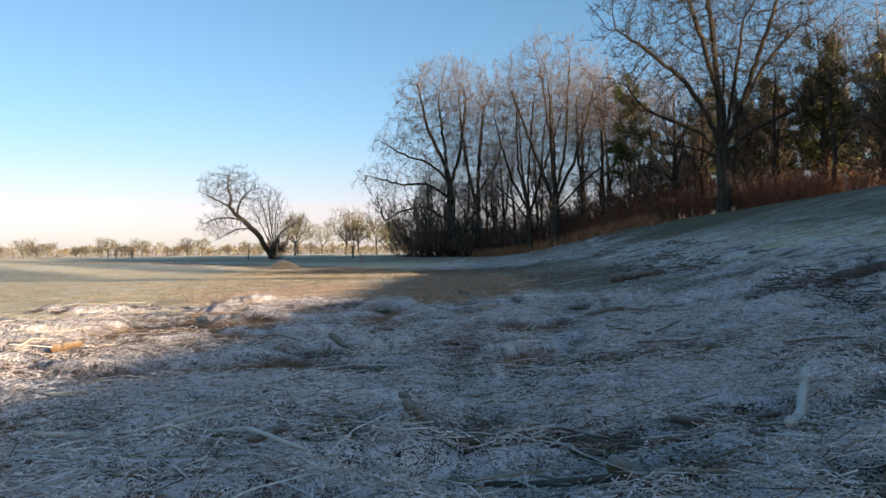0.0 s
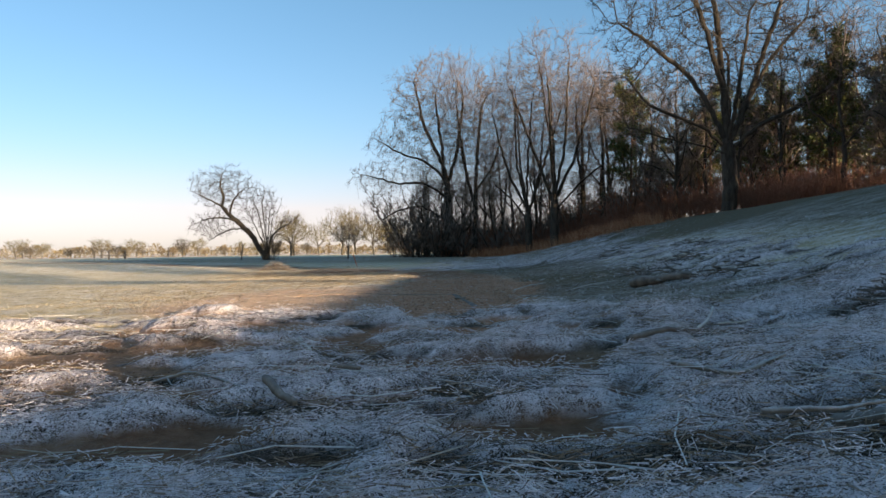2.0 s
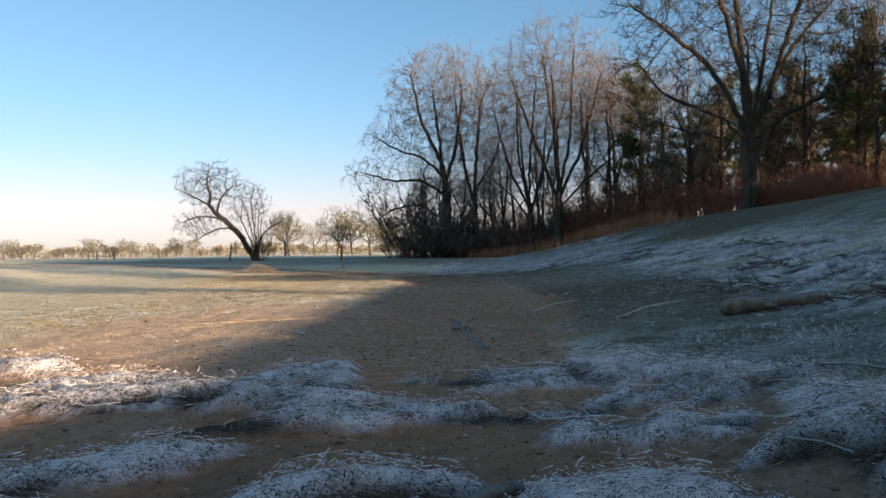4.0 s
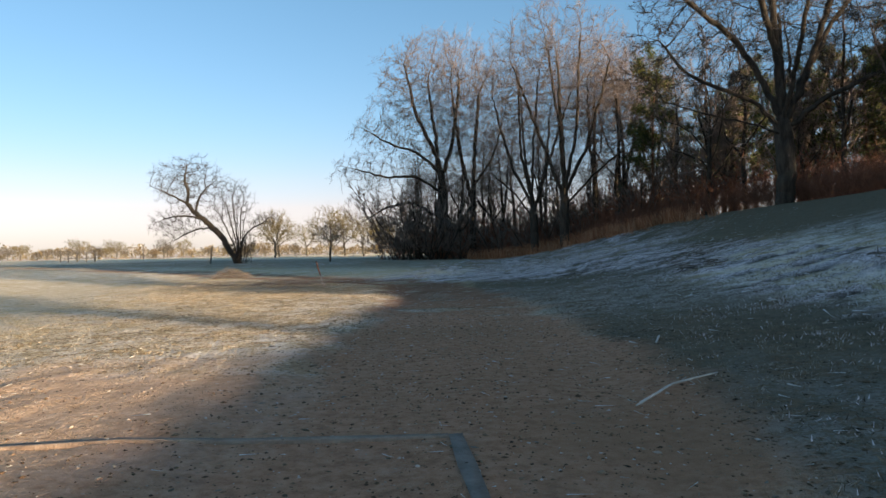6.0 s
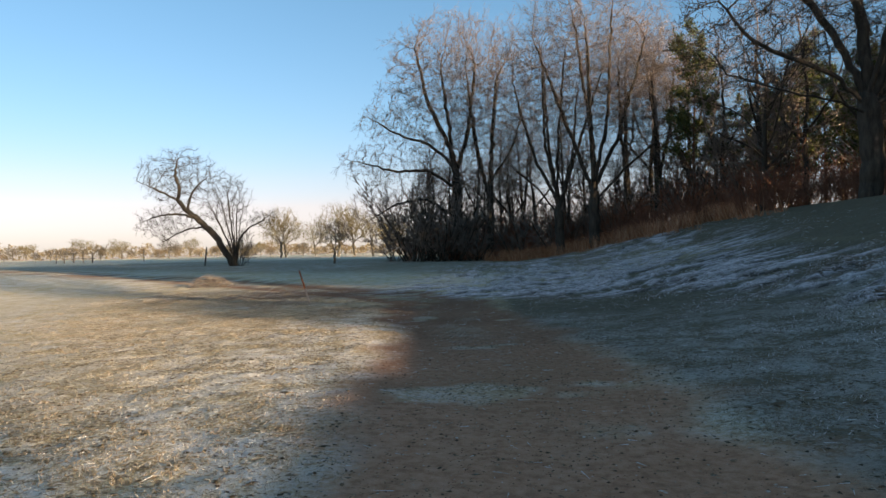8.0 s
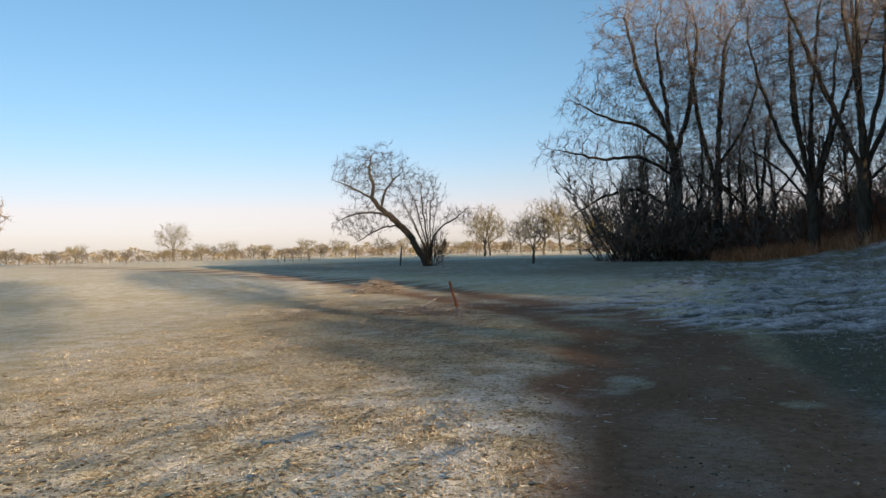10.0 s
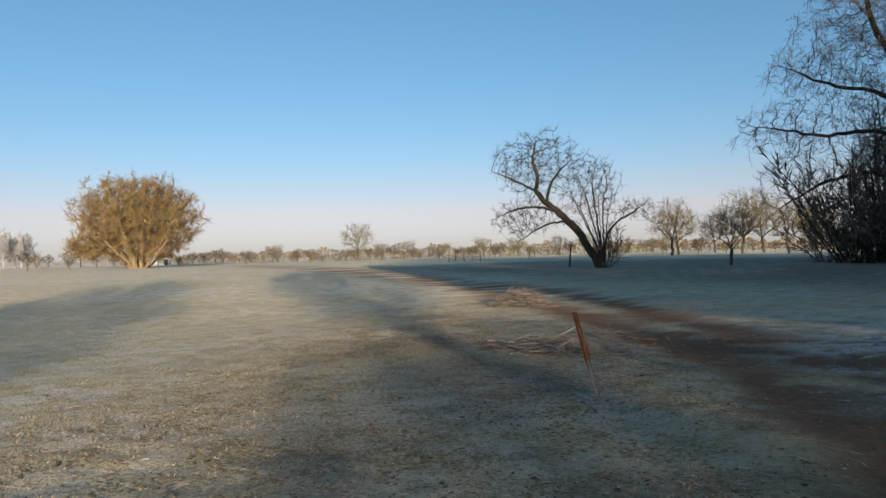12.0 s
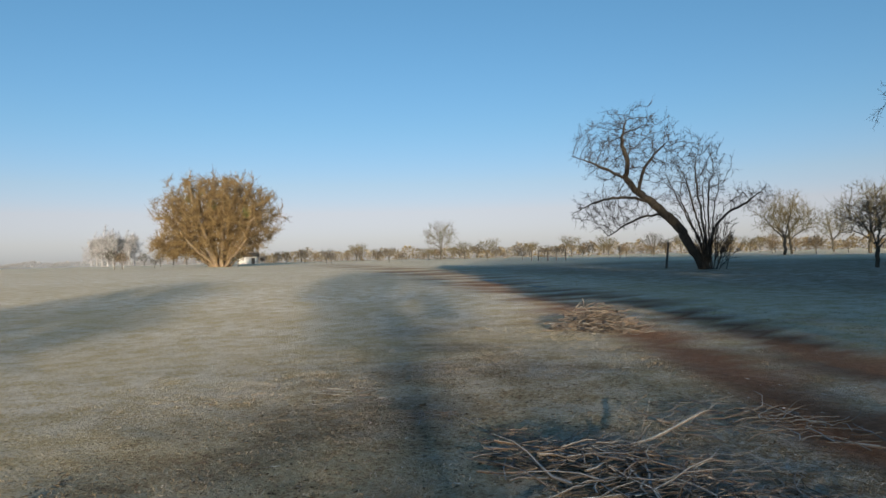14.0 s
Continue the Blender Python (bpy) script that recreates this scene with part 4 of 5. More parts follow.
rngl = np.random.default_rng(12)
lean_paths = [(None, [lp(0, -0.2), lp(-0.3, 0.5), lp(-0.85, 1.35), lp(-1.25, 2.2), lp(-2.6, 3.6), lp(-3.3, 4.1), lp(-3.95, 5.0)]),
              (0, [lp(-3.9, 4.95), lp(-3.75, 5.8), lp(-4.1, 6.8), lp(-3.8, 8.0)]), (0, [lp(-3.9, 4.9), lp(-4.8, 5.4, -0.3), lp(-5.8, 5.9, -0.6), lp(-6.6, 6.2, -0.7)]),
              (0, [lp(-3.3, 4.2), lp(-3.0, 5.4, 0.3), lp(-2.4, 6.2, 0.4)]), (0, [lp(-2.6, 3.6), lp(-4.0, 3.9, -0.5), lp(-5.4, 3.7, -0.7), lp(-6.6, 3.1, -0.9)]),
              (0, [lp(-1.8, 2.9), lp(-3.0, 2.9, 0.5), lp(-4.2, 2.4, 0.8), lp(-5.0, 1.9, 1.0)])]
for a, hgt in ((-1.9, 5.6), (-1.5, 5.0), (-1.1, 6.2), (-0.5, 6.4), (-0.1, 5.6), (0.3, 5.9), (0.7, 4.9), (1.1, 4.2)):
    dep = rngl.uniform(-0.8, 0.8)
    lean_paths.append((0, [lp(0.03 * a, 0.2, 0.05 * dep), lp(a * 0.2 + 0.1, hgt * 0.25, dep * 0.3), lp(a * 0.55, hgt * 0.55, dep * 0.8), lp(a * 0.8, hgt * 0.75, dep)]))
lean_paths.append((0, [lp(0.1, 0.3), lp(0.4, 2.2), lp(1.2, 3.0), lp(2.0, 3.3), lp(3.0, 4.2)]))
lean_tree = crown_tree("leaning_tree", 13, lean_paths,
                       [(lp(-3.9, 6.5), (2.9, 2.0, 2.3), 0.40), (lp(-4.7, 3.3), (2.3, 1.6, 1.3), 0.17), (lp(-0.7, 4.8), (2.0, 1.8, 2.2), 0.33), (lp(2.0, 3.6), (1.4, 1.0, 0.7), 0.10)],
                       BARK, BARK, "bare many-stemmed tree with one heavy leaning limb on the meadow", 3000, 0.22, 3.0, 0.27, r_tip=0.0075, r_foot=0.30, shoots=2, shoot=0.42, shoot_r=0.006, sub=3, split=0.035, turns=60)
put(lean_tree, LX, LY, float(land(LX, LY)), 0, 1, True)
skirt = shrub("shrub", 88, 2.6, BARK, BARK, "dense dark shoots round the foot of the leaning tree", 22, 6, 5, 0.22)
put(skirt, LX + 0.35, LY - 0.1, float(land(LX, LY)), 0, 1, True)

# orchard trees
ORCH = "small bare fruit tree on the frosted meadow"
def fruit_tree(seed, twig, label, count, shoots, thick, high=3.2, flat=1.6):
    rng = np.random.default_rng(seed)
    paths = [(None, [(0, 0, -0.1), (0.05, 0, 0.8), (0.1, 0.05, 1.5), (rng.normal(0, 0.3), rng.normal(0, 0.3), high)])]
    for i in range(5):
        a = 1.26 * i + rng.uniform(-0.4, 0.4)
        q = rng.uniform(1.2, 1.9)
        paths.append((0, [(0.05, 0, rng.uniform(1.0, 1.6)), (math.cos(a) * q * 0.5, math.sin(a) * q * 0.5, 2.2), (math.cos(a) * q, math.sin(a) * q, rng.uniform(2.4, 3.6))]))
    return crown_tree("fruit_tree", seed, paths, [((0, 0, high), (2.4, 2.4, flat), 0.8), ((rng.normal(0, 0.9), rng.normal(0, 0.9), high + 0.7), (1.3, 1.3, 1.2), 0.2)],
                      ORCHARD_BARK, twig, label, count, 0.28, 3.0, 0.36, r_tip=0.009 * thick, r_foot=0.13, shoots=shoots, shoot=0.75, shoot_r=0.008 * thick, sub=3, up=0.35, split=0.04, turns=40, wide=1.1)


orchard = [fruit_tree(90 + i, tw, ORCH, 620, 2, 1.0, hi, fl) for i, (tw, hi, fl) in enumerate(((ORCHARD_TWIG, 3.4, 1.9), (ORCHARD_BARK, 3.2, 1.5), (TAN_TWIG, 3.3, 1.7)))]
orchard += [fruit_tree(190 + i, tw, "far small bare fruit tree in the orchard", 240, 2, 2.0, hi, fl) for i, (tw, hi, fl) in enumerate(((ORCHARD_TWIG, 3.2, 1.5), (ORCHARD_BARK, 2.9, 1.3), (TAN_TWIG, 3.4, 1.7)))]
FRUIT = [(1, -10.5, 65.2, 0.68), (1, -62.7, 153, 1.3), (0, -126, 162, 1.9)]
rngo = np.random.default_rng(31)
for i in range(70):
    bearing = radians(-66 + 52 * (i + rngo.uniform(0.0, 1.0)) / 70)
    dist = rngo.uniform(118, 215)
    FRUIT.append((int(rngo.integers(3, 6)), -1 + math.sin(bearing) * dist, 22 + math.cos(bearing) * dist, rngo.uniform(0.6, 1.05) * dist / 150))
for i in range(18):
    bearing = radians(-18 + 15 * (i + rngo.random()) / 16)
    dist = rngo.uniform(88, 135)
    FRUIT.append((int(rngo.choice([0, 2, 2])), -1 + math.sin(bearing) * dist, 22 + math.cos(bearing) * dist, rngo.uniform(0.55, 0.85)))
got = set()
for which, x, y, size in FRUIT:
    put(orchard[which], x, y, float(land(x, y)), rngo.uniform(0, 360), size, which not in got)
    got.add(which)

# the great willow
rngw = np.random.default_rng(77)
willow_paths = []
for i in range(15):
    a = 2 * np.pi * i / 15 * 4 + rngw.uniform(-0.2, 0.2)
    c, s = math.cos(a), math.sin(a)
    out, top = ((7.6, 4.6), (7.0, 7.6), (4.6, 9.0))[i % 3]
    willow_paths.append((None, [(c * 1.0, s * 1.0, -0.3), (c * out * 0.30, s * out * 0.30, top * 0.24), (c * out * 0.62, s * out * 0.62, top * 0.58), (c * out * 0.86, s * out * 0.86, top * 0.92)]))
willow = crown_tree("willow_tree", 78, willow_paths, [((0, 0, 7.6), (9.3, 8.8, 6.4), 0.82), ((-3.0, -5.0, 3.6), (5.0, 4.5, 2.4), 0.18)], WILLOW_BARK, WILLOW_TWIG,
                    "huge spreading willow with orange-brown shoots and pale trunks", 5200, 0.55, 7.0, 0.7, r_tip=0.022, r_foot=0.40, shoots=5, shoot=1.2, shoot_r=0.022, sub=4, up=0.25, split=0.13, turns=60)
put(willow, -105.6, 87.2, float(land(-105.6, 87.2)), 0, 1.04, True)
# mistletoe balls in the willow
def mistletoe(seed, r):
    rng = np.random.default_rng(seed)
    nb = 420
    d = unit(rng.normal(0, 1, (nb, 3)))
    at = d * rng.uniform(0.2, 1.0, (nb, 1)) * r
    side = unit(np.cross(d, rng.normal(0, 1, d.shape)))
    V = np.stack([at - side * 0.05, at + side * 0.05, at + (d + side) * 0.22], 1).reshape(-1, 3)
    ob = part("mistletoe_ball", V, np.arange(len(V)).reshape(-1, 3), MISTLETOE)
    return tagged(ob, "round olive mistletoe ball hanging in the willow", "mistletoe", "mistletoe balls in the willow")


ball = mistletoe(5, 0.75)
BALLS = [(5.5, 1.5, 8.6), (4.2, -3.5, 9.2), (-4.0, -3.0, 11.0), (-1.0, -4.5, 10.5), (7.2, 0.5, 7.8), (-8.8, -1.5, 7.0), (2.0, -4, 11.5), (-5.5, -4, 8.6)]
for i, (x, y, z) in enumerate(BALLS):
    put(ball, -105.6 + x, 87.2 + y, 0.9 + z, 40 * i, 1.0 - 0.05 * i, i == 0)

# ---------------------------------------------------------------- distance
hazy = [small_tree("distant_tree", 95 + i, 16.0, HAZE_TWIG, HAZE_TWIG, "tall bare far tree with the morning haze put into its pale colour", 0.55, 12, 0.12, 0.85, 0.004) for i in range(2)]
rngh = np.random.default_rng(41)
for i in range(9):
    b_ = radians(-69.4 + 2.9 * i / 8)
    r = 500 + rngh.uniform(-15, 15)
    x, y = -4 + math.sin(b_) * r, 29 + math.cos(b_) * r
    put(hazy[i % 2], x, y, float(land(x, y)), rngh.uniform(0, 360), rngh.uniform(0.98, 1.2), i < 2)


def far_wood(name, b0, b1, r, height, count, mat, label):
    rng = np.random.default_rng(int(r) + count)
    b_ = np.radians(rng.uniform(b0, b1, count))
    rr = r + rng.uniform(-20, 20, count)
    x, y = -2 + np.sin(b_) * rr, 24 + np.cos(b_) * rr
    top = height * (0.35 + 0.9 * fbm(np.degrees(b_) * 1.1, 0 * b_, 71, 4))
    z = land(x, y) + top * rng.random(count) ** 0.8
    c = np.stack([x, y, z], 1)
    d1, d2 = rng.normal(0, 1, c.shape) * height * 0.05, rng.normal(0, 1, c.shape) * height * 0.05
    V = np.stack([c - d1, c + d1, c + d2], 1).reshape(-1, 3)
    return tagged(part(name, V, np.arange(len(V)).reshape(-1, 3), mat), label, "woodland", kind="stuff")


# greyed base colour stands in for haze over the far woods
HAZE_LEAF = island_mat("haze_painted_wood", [(0.0, (0.15, 0.14, 0.13)), (1.0, (0.24, 0.22, 0.20))], 0.95)
FAR_LEAF = island_mat("far_hedge", [(0.0, (0.08, 0.062, 0.034)), (0.6, (0.15, 0.115, 0.062)), (1.0, (0.22, 0.17, 0.10))], 0.95)
far_wood("far_woods", -82, -56, 900, 8, 12000, HAZE_LEAF, "wood along the horizon with haze put into its pale colour")
far_wood("far_woods", -62, 12, 420, 8, 9000, HAZE_LEAF, "hedges behind the orchard with haze put into their pale colour")
far_wood("far_hedge", -58, 6, 230, 4.6, 16000, FAR_LEAF, "brown bare hedge behind the orchard")

# the shed by the willow
WHITEWASH, n, l, b = material("whitewash", 0.9, 0.2)
l.new(ramp(n, l, noise_tex(n, l, 1.5, 5, 0.6, object_coord(n)), [(0.3, (0.50, 0.47, 0.43)), (0.7, (0.74, 0.72, 0.68))]), b.inputs["Base Color"])
ROOFING = wood_mat("shed_roofing", (0.05, 0.045, 0.04), (0.12, 0.105, 0.09), 3)


def box(lo, hi):
    (x0, y0, z0), (x1, y1, z1) = lo, hi
    v = [(x0, y0, z0), (x1, y0, z0), (x1, y1, z0), (x0, y1, z0), (x0, y0, z1), (x1, y0, z1), (x1, y1, z1), (x0, y1, z1)]
    f = [(0, 3, 2, 1), (4, 5, 6, 7), (0, 1, 5, 4), (1, 2, 6, 5), (2, 3, 7, 6), (3, 0, 4, 7)]
    return v, f


shed = tagged(new("shed"), "low whitewashed shed with a dark roof on the meadow", "shed")
part("wall", *box((-2.6, -1.8, -0.3), (2.6, 1.8, 2.0)), WHITEWASH, shed)
rv = [(-3, -2.2, 1.95), (3, -2.2, 1.95), (3, 0, 3.0), (-3, 0, 3.0), (-3, 2.2, 1.95), (3, 2.2, 1.95), (-3, -2.2, 2.07), (3, -2.2, 2.07), (3, 0, 3.12), (-3, 0, 3.12), (-3, 2.2, 2.07), (3, 2.2, 2.07)]
rf = [(6, 7, 8, 9), (9, 8, 11, 10), (3, 2, 1, 0), (4, 5, 2, 3), (0, 1, 7, 6), (5, 4, 10, 11), (0, 6, 9, 3), (3, 9, 10, 4), (1, 2, 8, 7), (2, 5, 11, 8)]
part("roof", rv, rf, ROOFING, shed, "dark felt roof")
part("door", *box((0.9, -1.86, -0.2), (1.8, -1.80, 1.7)), ROOFING, shed, "dark plank door")
shed.matrix_basis = pose(-166.5, 130, float(land(-166.5, 130)), 0, 0, 58)

# ---------------------------------------------------------------- posts and racks on the meadow
def pole(name, p, q, r0, r1, mat, parent=None, label="", sides=8):
    P, R = line([p, tuple((np.array(p) + np.array(q)) / 2), q], r0, r1, 4)
    v, f = closed_tubes([(P, R, sides)])
    return part(name, v, f, mat, parent, label)


rack = tagged(new("hay_rack"), "weathered wooden rack of posts and rails on the meadow", "rack")
for dx, dy in ((-3.3, 0), (-2.2, 0), (-1.1, 0), (0, 0), (-2.2, 1.5), (0, 1.5), (-4.2, 0.3)):
    pole("post", (dx, dy, -0.2), (dx, dy, 1.35), 0.07, 0.06, POST_WOOD, rack)
for hgt in (0.55, 1.25):
    pole("rail", (-3.4, -0.06, hgt), (0.1, -0.06, hgt), 0.05, 0.045, POST_WOOD, rack)
    pole("rail", (-2.3, 1.56, hgt), (0.1, 1.56, hgt), 0.05, 0.045, POST_WOOD, rack)
    pole("rail", (0.06, -0.1, hgt + 0.07), (0.06, 1.6, hgt + 0.07), 0.05, 0.045, POST_WOOD, rack)
rack.matrix_basis = pose(-50, 102, float(land(-50, 102)), 0, 0, 32)


def meadow_post(x, y, hgt, lean, r, label):
    ob = tagged(new("fence_post"), label, "post", "wooden posts on the meadow")
    pole("shaft", (0, 0, -0.3), (lean, 0, hgt), r, r * 0.85, POST_WOOD, ob)
    ob.matrix_basis = pose(x, y, float(land(x, y)), 0, 0, 20)
    return ob


meadow_post(-21.0, 66.5, 1.5, 0.18, 0.065, "dark leaning wooden post beside the leaning tree")
meadow_post(-48, 112, 1.8, 0.0, 0.07, "dark upright wooden post on the far meadow")

# the rusty iron post
iron = tagged(new("iron_post"), "leaning rusty angle-iron post with flaking pale lower half", "post")


def angle_iron(z0, z1, wd, th):
    prof = [(0, 0), (wd, 0), (wd, th), (th, th), (th, wd), (0, wd)]
    v = [(x - wd / 3, y - wd / 3, z) for z in (z0, z1) for x, y in prof]
    f = [(i, (i + 1) % 6, 6 + (i + 1) % 6, 6 + i) for i in range(6)]
    f += [(0, 3, 2, 1), (0, 5, 4, 3), (6, 7, 8, 9), (6, 9, 10, 11)]
    return v, f


FLAKED = wood_mat("flaked_paint", (0.24, 0.12, 0.075), (0.58, 0.50, 0.44), 16)
part("upper_bar", *angle_iron(0.40, 0.86, 0.034, 0.006), RUST, iron, "bright rusty upper bar")
part("lower_bar", *angle_iron(-0.25, 0.40, 0.033, 0.006), FLAKED, iron, "pale flaking lower bar")
ix, iy = -3.93, 29.87
tip = Vector((-0.27, 0.12, 0.78)).normalized()
iron.matrix_basis = Matrix.Translation((ix, iy, hz(ix, iy))) @ tip.to_track_quat("Z", "Y").to_matrix().to_4x4() @ pose(0, 0, 0, 0, 0, 200)

# ---------------------------------------------------------------- drift of reeds and grass
def stalks(name, rng, x, y, lift, length, radius, heading, mat, label, tiltk=0.12, bend=0.0):
    c = np.stack([x, y, ground_height(x, y) + lift], 1)
    d = unit(np.stack([np.cos(heading), np.sin(heading), rng.normal(0, tiltk, x.size)], 1)) * (length / 2)[:, None]
    # both ends lie on the ground
    e1, e2 = c + d, c - d
    z1 = ground_height(e1[:, 0], e1[:, 1]) + 0.002
    z2 = ground_height(e2[:, 0], e2[:, 1]) + 0.002
    e1[:, 2] = np.maximum(e1[:, 2], z1) * 0.5 + (z1 + lift) * 0.5
    e2[:, 2] = np.maximum(e2[:, 2], z2) * 0.5 + (z2 + lift) * 0.5
    if bend:
        mid = (e1 + e2) / 2 + rng.normal(0, 1, e1.shape) * np.array([1, 1, 0.3]) * (length * bend)[:, None]
        mid[:, 2] = np.maximum(mid[:, 2], ground_height(mid[:, 0], mid[:, 1]) + 0.003)
        P, R = np.stack([e1, mid, e2], 1), np.stack([radius, radius * 0.9, radius * 0.6], 1)
    else:
        P, R = np.stack([e1, e2], 1), np.stack([radius, radius * 0.7], 1)
    return tagged(part(name, *twigs([(P, R if bend else R * 0.85, 3)]), mat), label, "reeds", kind="stuff")


rngr = np.random.default_rng(101)
N = 620000
x, y = np.clip(rngr.normal(0.6, 2.0, N), -5, 7), 0.8 + 9.5 * rngr.random(N) ** 1.3
w = wrack(x, y)
ok = rngr.random(N) < np.where(w > 0.22, w, 0.06 * w) * np.clip(1.15 - 0.07 * y, 0.25, 1) * 0.62
x, y, w = x[ok], y[ok], w[ok]
head = np.where(rngr.random(x.size) < 0.6, rngr.uniform(0, np.pi, x.size), rngr.normal(0.12, 0.45, x.size))
ln = np.clip(rngr.lognormal(-4.0, 0.6, x.size), 0.009, 0.28)
rl = rolls(x, y)
radii, up_ = rngr.uniform(0.0007, 0.0015, x.size) * (1 + 2 * ln), rngr.random(x.size) ** 1.2 * 0.045 * w
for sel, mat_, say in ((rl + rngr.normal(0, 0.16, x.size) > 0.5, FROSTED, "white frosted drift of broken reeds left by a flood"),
                       (rl + rngr.normal(0, 0.16, x.size) <= 0.42, DARK_STRAW, "dark brown reeds and straw in the hollows of the drift")):
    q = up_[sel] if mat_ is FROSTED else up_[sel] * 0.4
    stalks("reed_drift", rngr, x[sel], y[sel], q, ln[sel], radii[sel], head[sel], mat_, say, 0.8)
# longer straws, frosted on top of the mats and brown in the hollows
N = 60000
x, y = np.clip(rngr.normal(0.6, 2.2, N), -5, 7), 0.8 + 9 * rngr.random(N) ** 1.4
w, rl = wrack(x, y), rolls(x, y)
ok = rngr.random(N) < w * np.clip(1.1 - 0.08 * y, 0.25, 1)
x, y, w, rl = x[ok], y[ok], w[ok], rl[ok]
white = rl + rngr.normal(0, 0.25, x.size) > 0.55
ln = np.clip(rngr.lognormal(-2.75, 0.5, x.size), 0.03, 0.26)
for sel, mat_, say in ((white, PALE_REED, "frosted pale straws lying across the drift"), (~white, BROWN_REED, "brown bare straws lying across the drift")):
    stalks("straw_drift", rngr, x[sel], y[sel], 0.006 + rngr.random(int(sel.sum())) * 0.05 * w[sel], ln[sel], rngr.uniform(0.0010, 0.0021, int(sel.sum())), np.where(rngr.random(int(sel.sum())) < 0.55, rngr.normal(0.12, 0.5, int(sel.sum())), rngr.uniform(0, np.pi, int(sel.sum()))), mat_, say, 0.35)
N = 2600
x, y = rngr.uniform(-4.5, 6, N), 0.7 + 9 * rngr.random(N) ** 1.3
ok = rngr.random(N) < wrack(x, y)
x, y = x[ok], y[ok]
stalks("long_reeds", rngr, x, y, rngr.uniform(0.01, 0.05, x.size), rngr.uniform(0.10, 0.45, x.size), rngr.uniform(0.0014, 0.0032, x.size), rngr.normal(0.1, 0.8, x.size), STRAW, "long pale reed stalks lying on the drift", 0.08, 0.10)
N = 90000
x, y = rngr.uniform(-1, 12, N), rngr.uniform(8, 58, N)
ok = rngr.random(N) < wrack(x, y) * 0.9
x, y = x[ok], y[ok]
stalks("reed_drift", rngr, x, y, rngr.random(x.size) ** 1.5 * 0.10, rngr.uniform(0.04, 0.15, x.size), rngr.uniform(0.002, 0.005, x.size), rngr.uniform(0, np.pi, x.size), STRAW, "frosted ridge of flood drift along the foot of the slope", 0.7)
# loose bits on the track and the meadow
N = 5000
x, y = rngr.uniform(-9, 4, N), rngr.uniform(6, 37, N)
ok = rngr.random(N) < np.clip(1.2 - np.hypot(x + 0.2 * np.clip(y - 18, 0, 20), 0) / 6, 0.1, 1)
x, y = x[ok], y[ok]
stalks("loose_straw", rngr, x, y, 0 * x + 0.008, rngr.uniform(0.02, 0.12, x.size), rngr.uniform(0.001, 0.002, x.size), rngr.uniform(0, np.pi, x.size), STRAW, "loose straw scattered over the track and turf")


def tufts(rng, x, y, per, low, high, width, spread_r):
    n_ = x.size * per
    r = rng.random(n_) ** 0.7 * spread_r
    a = rng.uniform(0, 2 * np.pi, n_)
    bx, by = np.repeat(x, per) + r * np.cos(a), np.repeat(y, per) + r * np.sin(a)
    base = np.stack([bx, by, ground_height(bx, by) - 0.004], 1)
    way = unit(np.stack([np.cos(a) * rng.uniform(0.2, 1.3, n_), np.sin(a) * rng.uniform(0.2, 1.3, n_), np.ones(n_)], 1) + rng.normal(0, 0.3, (n_, 3)))
    side = unit(np.cross(way, rng.normal(0, 1, way.shape)))
    ln = rng.uniform(low, high, (n_, 1))
    V = np.stack([base - side * width, base + side * width, base + way * ln], 1).reshape(-1, 3)
    return V, np.arange(len(V)).reshape(-1, 3)


rngg = np.random.default_rng(111)
N = 52000
x, y = rngg.uniform(-12, 5, N), rngg.uniform(8, 37, N)
mid = np.interp(y, [5, 20, 30, 38], [0, -0.4, -5, -8])
gd, gw, gg = cover(x, y)
pr = worn(x, y) * (1 - 0.97 * gd) * (1 - 0.7 * gw) * (0.3 + 0.7 * sstep(0.40, 0.55, fbm(x * 1.6, y * 1.6, 92, 3)))
ok = rngg.random(N) < pr
x, y = x[ok], y[ok]
tagged(part("turf", *tufts(rngg, x, y, 8, 0.008, 0.024, 0.0014, 0.045), BLADE), "short frosted meadow turf", "grass", kind="stuff")

# short frosted stems lying in the turf near the track
TURF_STEM = island_mat("turf_stems", [(0.0, (0.045, 0.033, 0.018)), (0.35, (0.11, 0.085, 0.05)), (0.7, (0.22, 0.185, 0.14)), (1.0, (0.42, 0.39, 0.35))], 0.85)
N = 240000
x, y = rngg.uniform(-11, 4, N), rngg.uniform(11, 37, N)
mid = np.interp(y, [5, 20, 30, 38], [0, -0.8, -5.5, -8])
gd, gw, gg = cover(x, y)
ok = rngg.random(N) < np.exp(-np.clip(np.abs(x - mid) - 2.2, 0, None) / 1.6) * (1 - 0.95 * gd) * (0.35 + 0.65 * sstep(0.42, 0.56, fbm(x * 0.7, y * 0.7, 91, 3)))
x, y = x[ok], y[ok]
stalks("turf_stems", rngg, x, y, rngg.random(x.size) * 0.016, np.clip(rngg.lognormal(-3.55, 0.4, x.size), 0.012, 0.09), rngg.uniform(0.0009, 0.0017, x.size), rngg.uniform(0, np.pi, x.size), TURF_STEM, "short frosted stems and blades matted in the turf", 0.9)

# ---------------------------------------------------------------- clods and crumbs
octa = np.array([(1, 0, 0), (-1, 0, 0), (0, 1, 0), (0, -1, 0), (0, 0, 0.7), (0, 0, -0.7)], float)
of = np.array([(0, 2, 4), (2, 1, 4), (1, 3, 4), (3, 0, 4), (2, 0, 5), (1, 2, 5), (3, 1, 5), (0, 3, 5)])


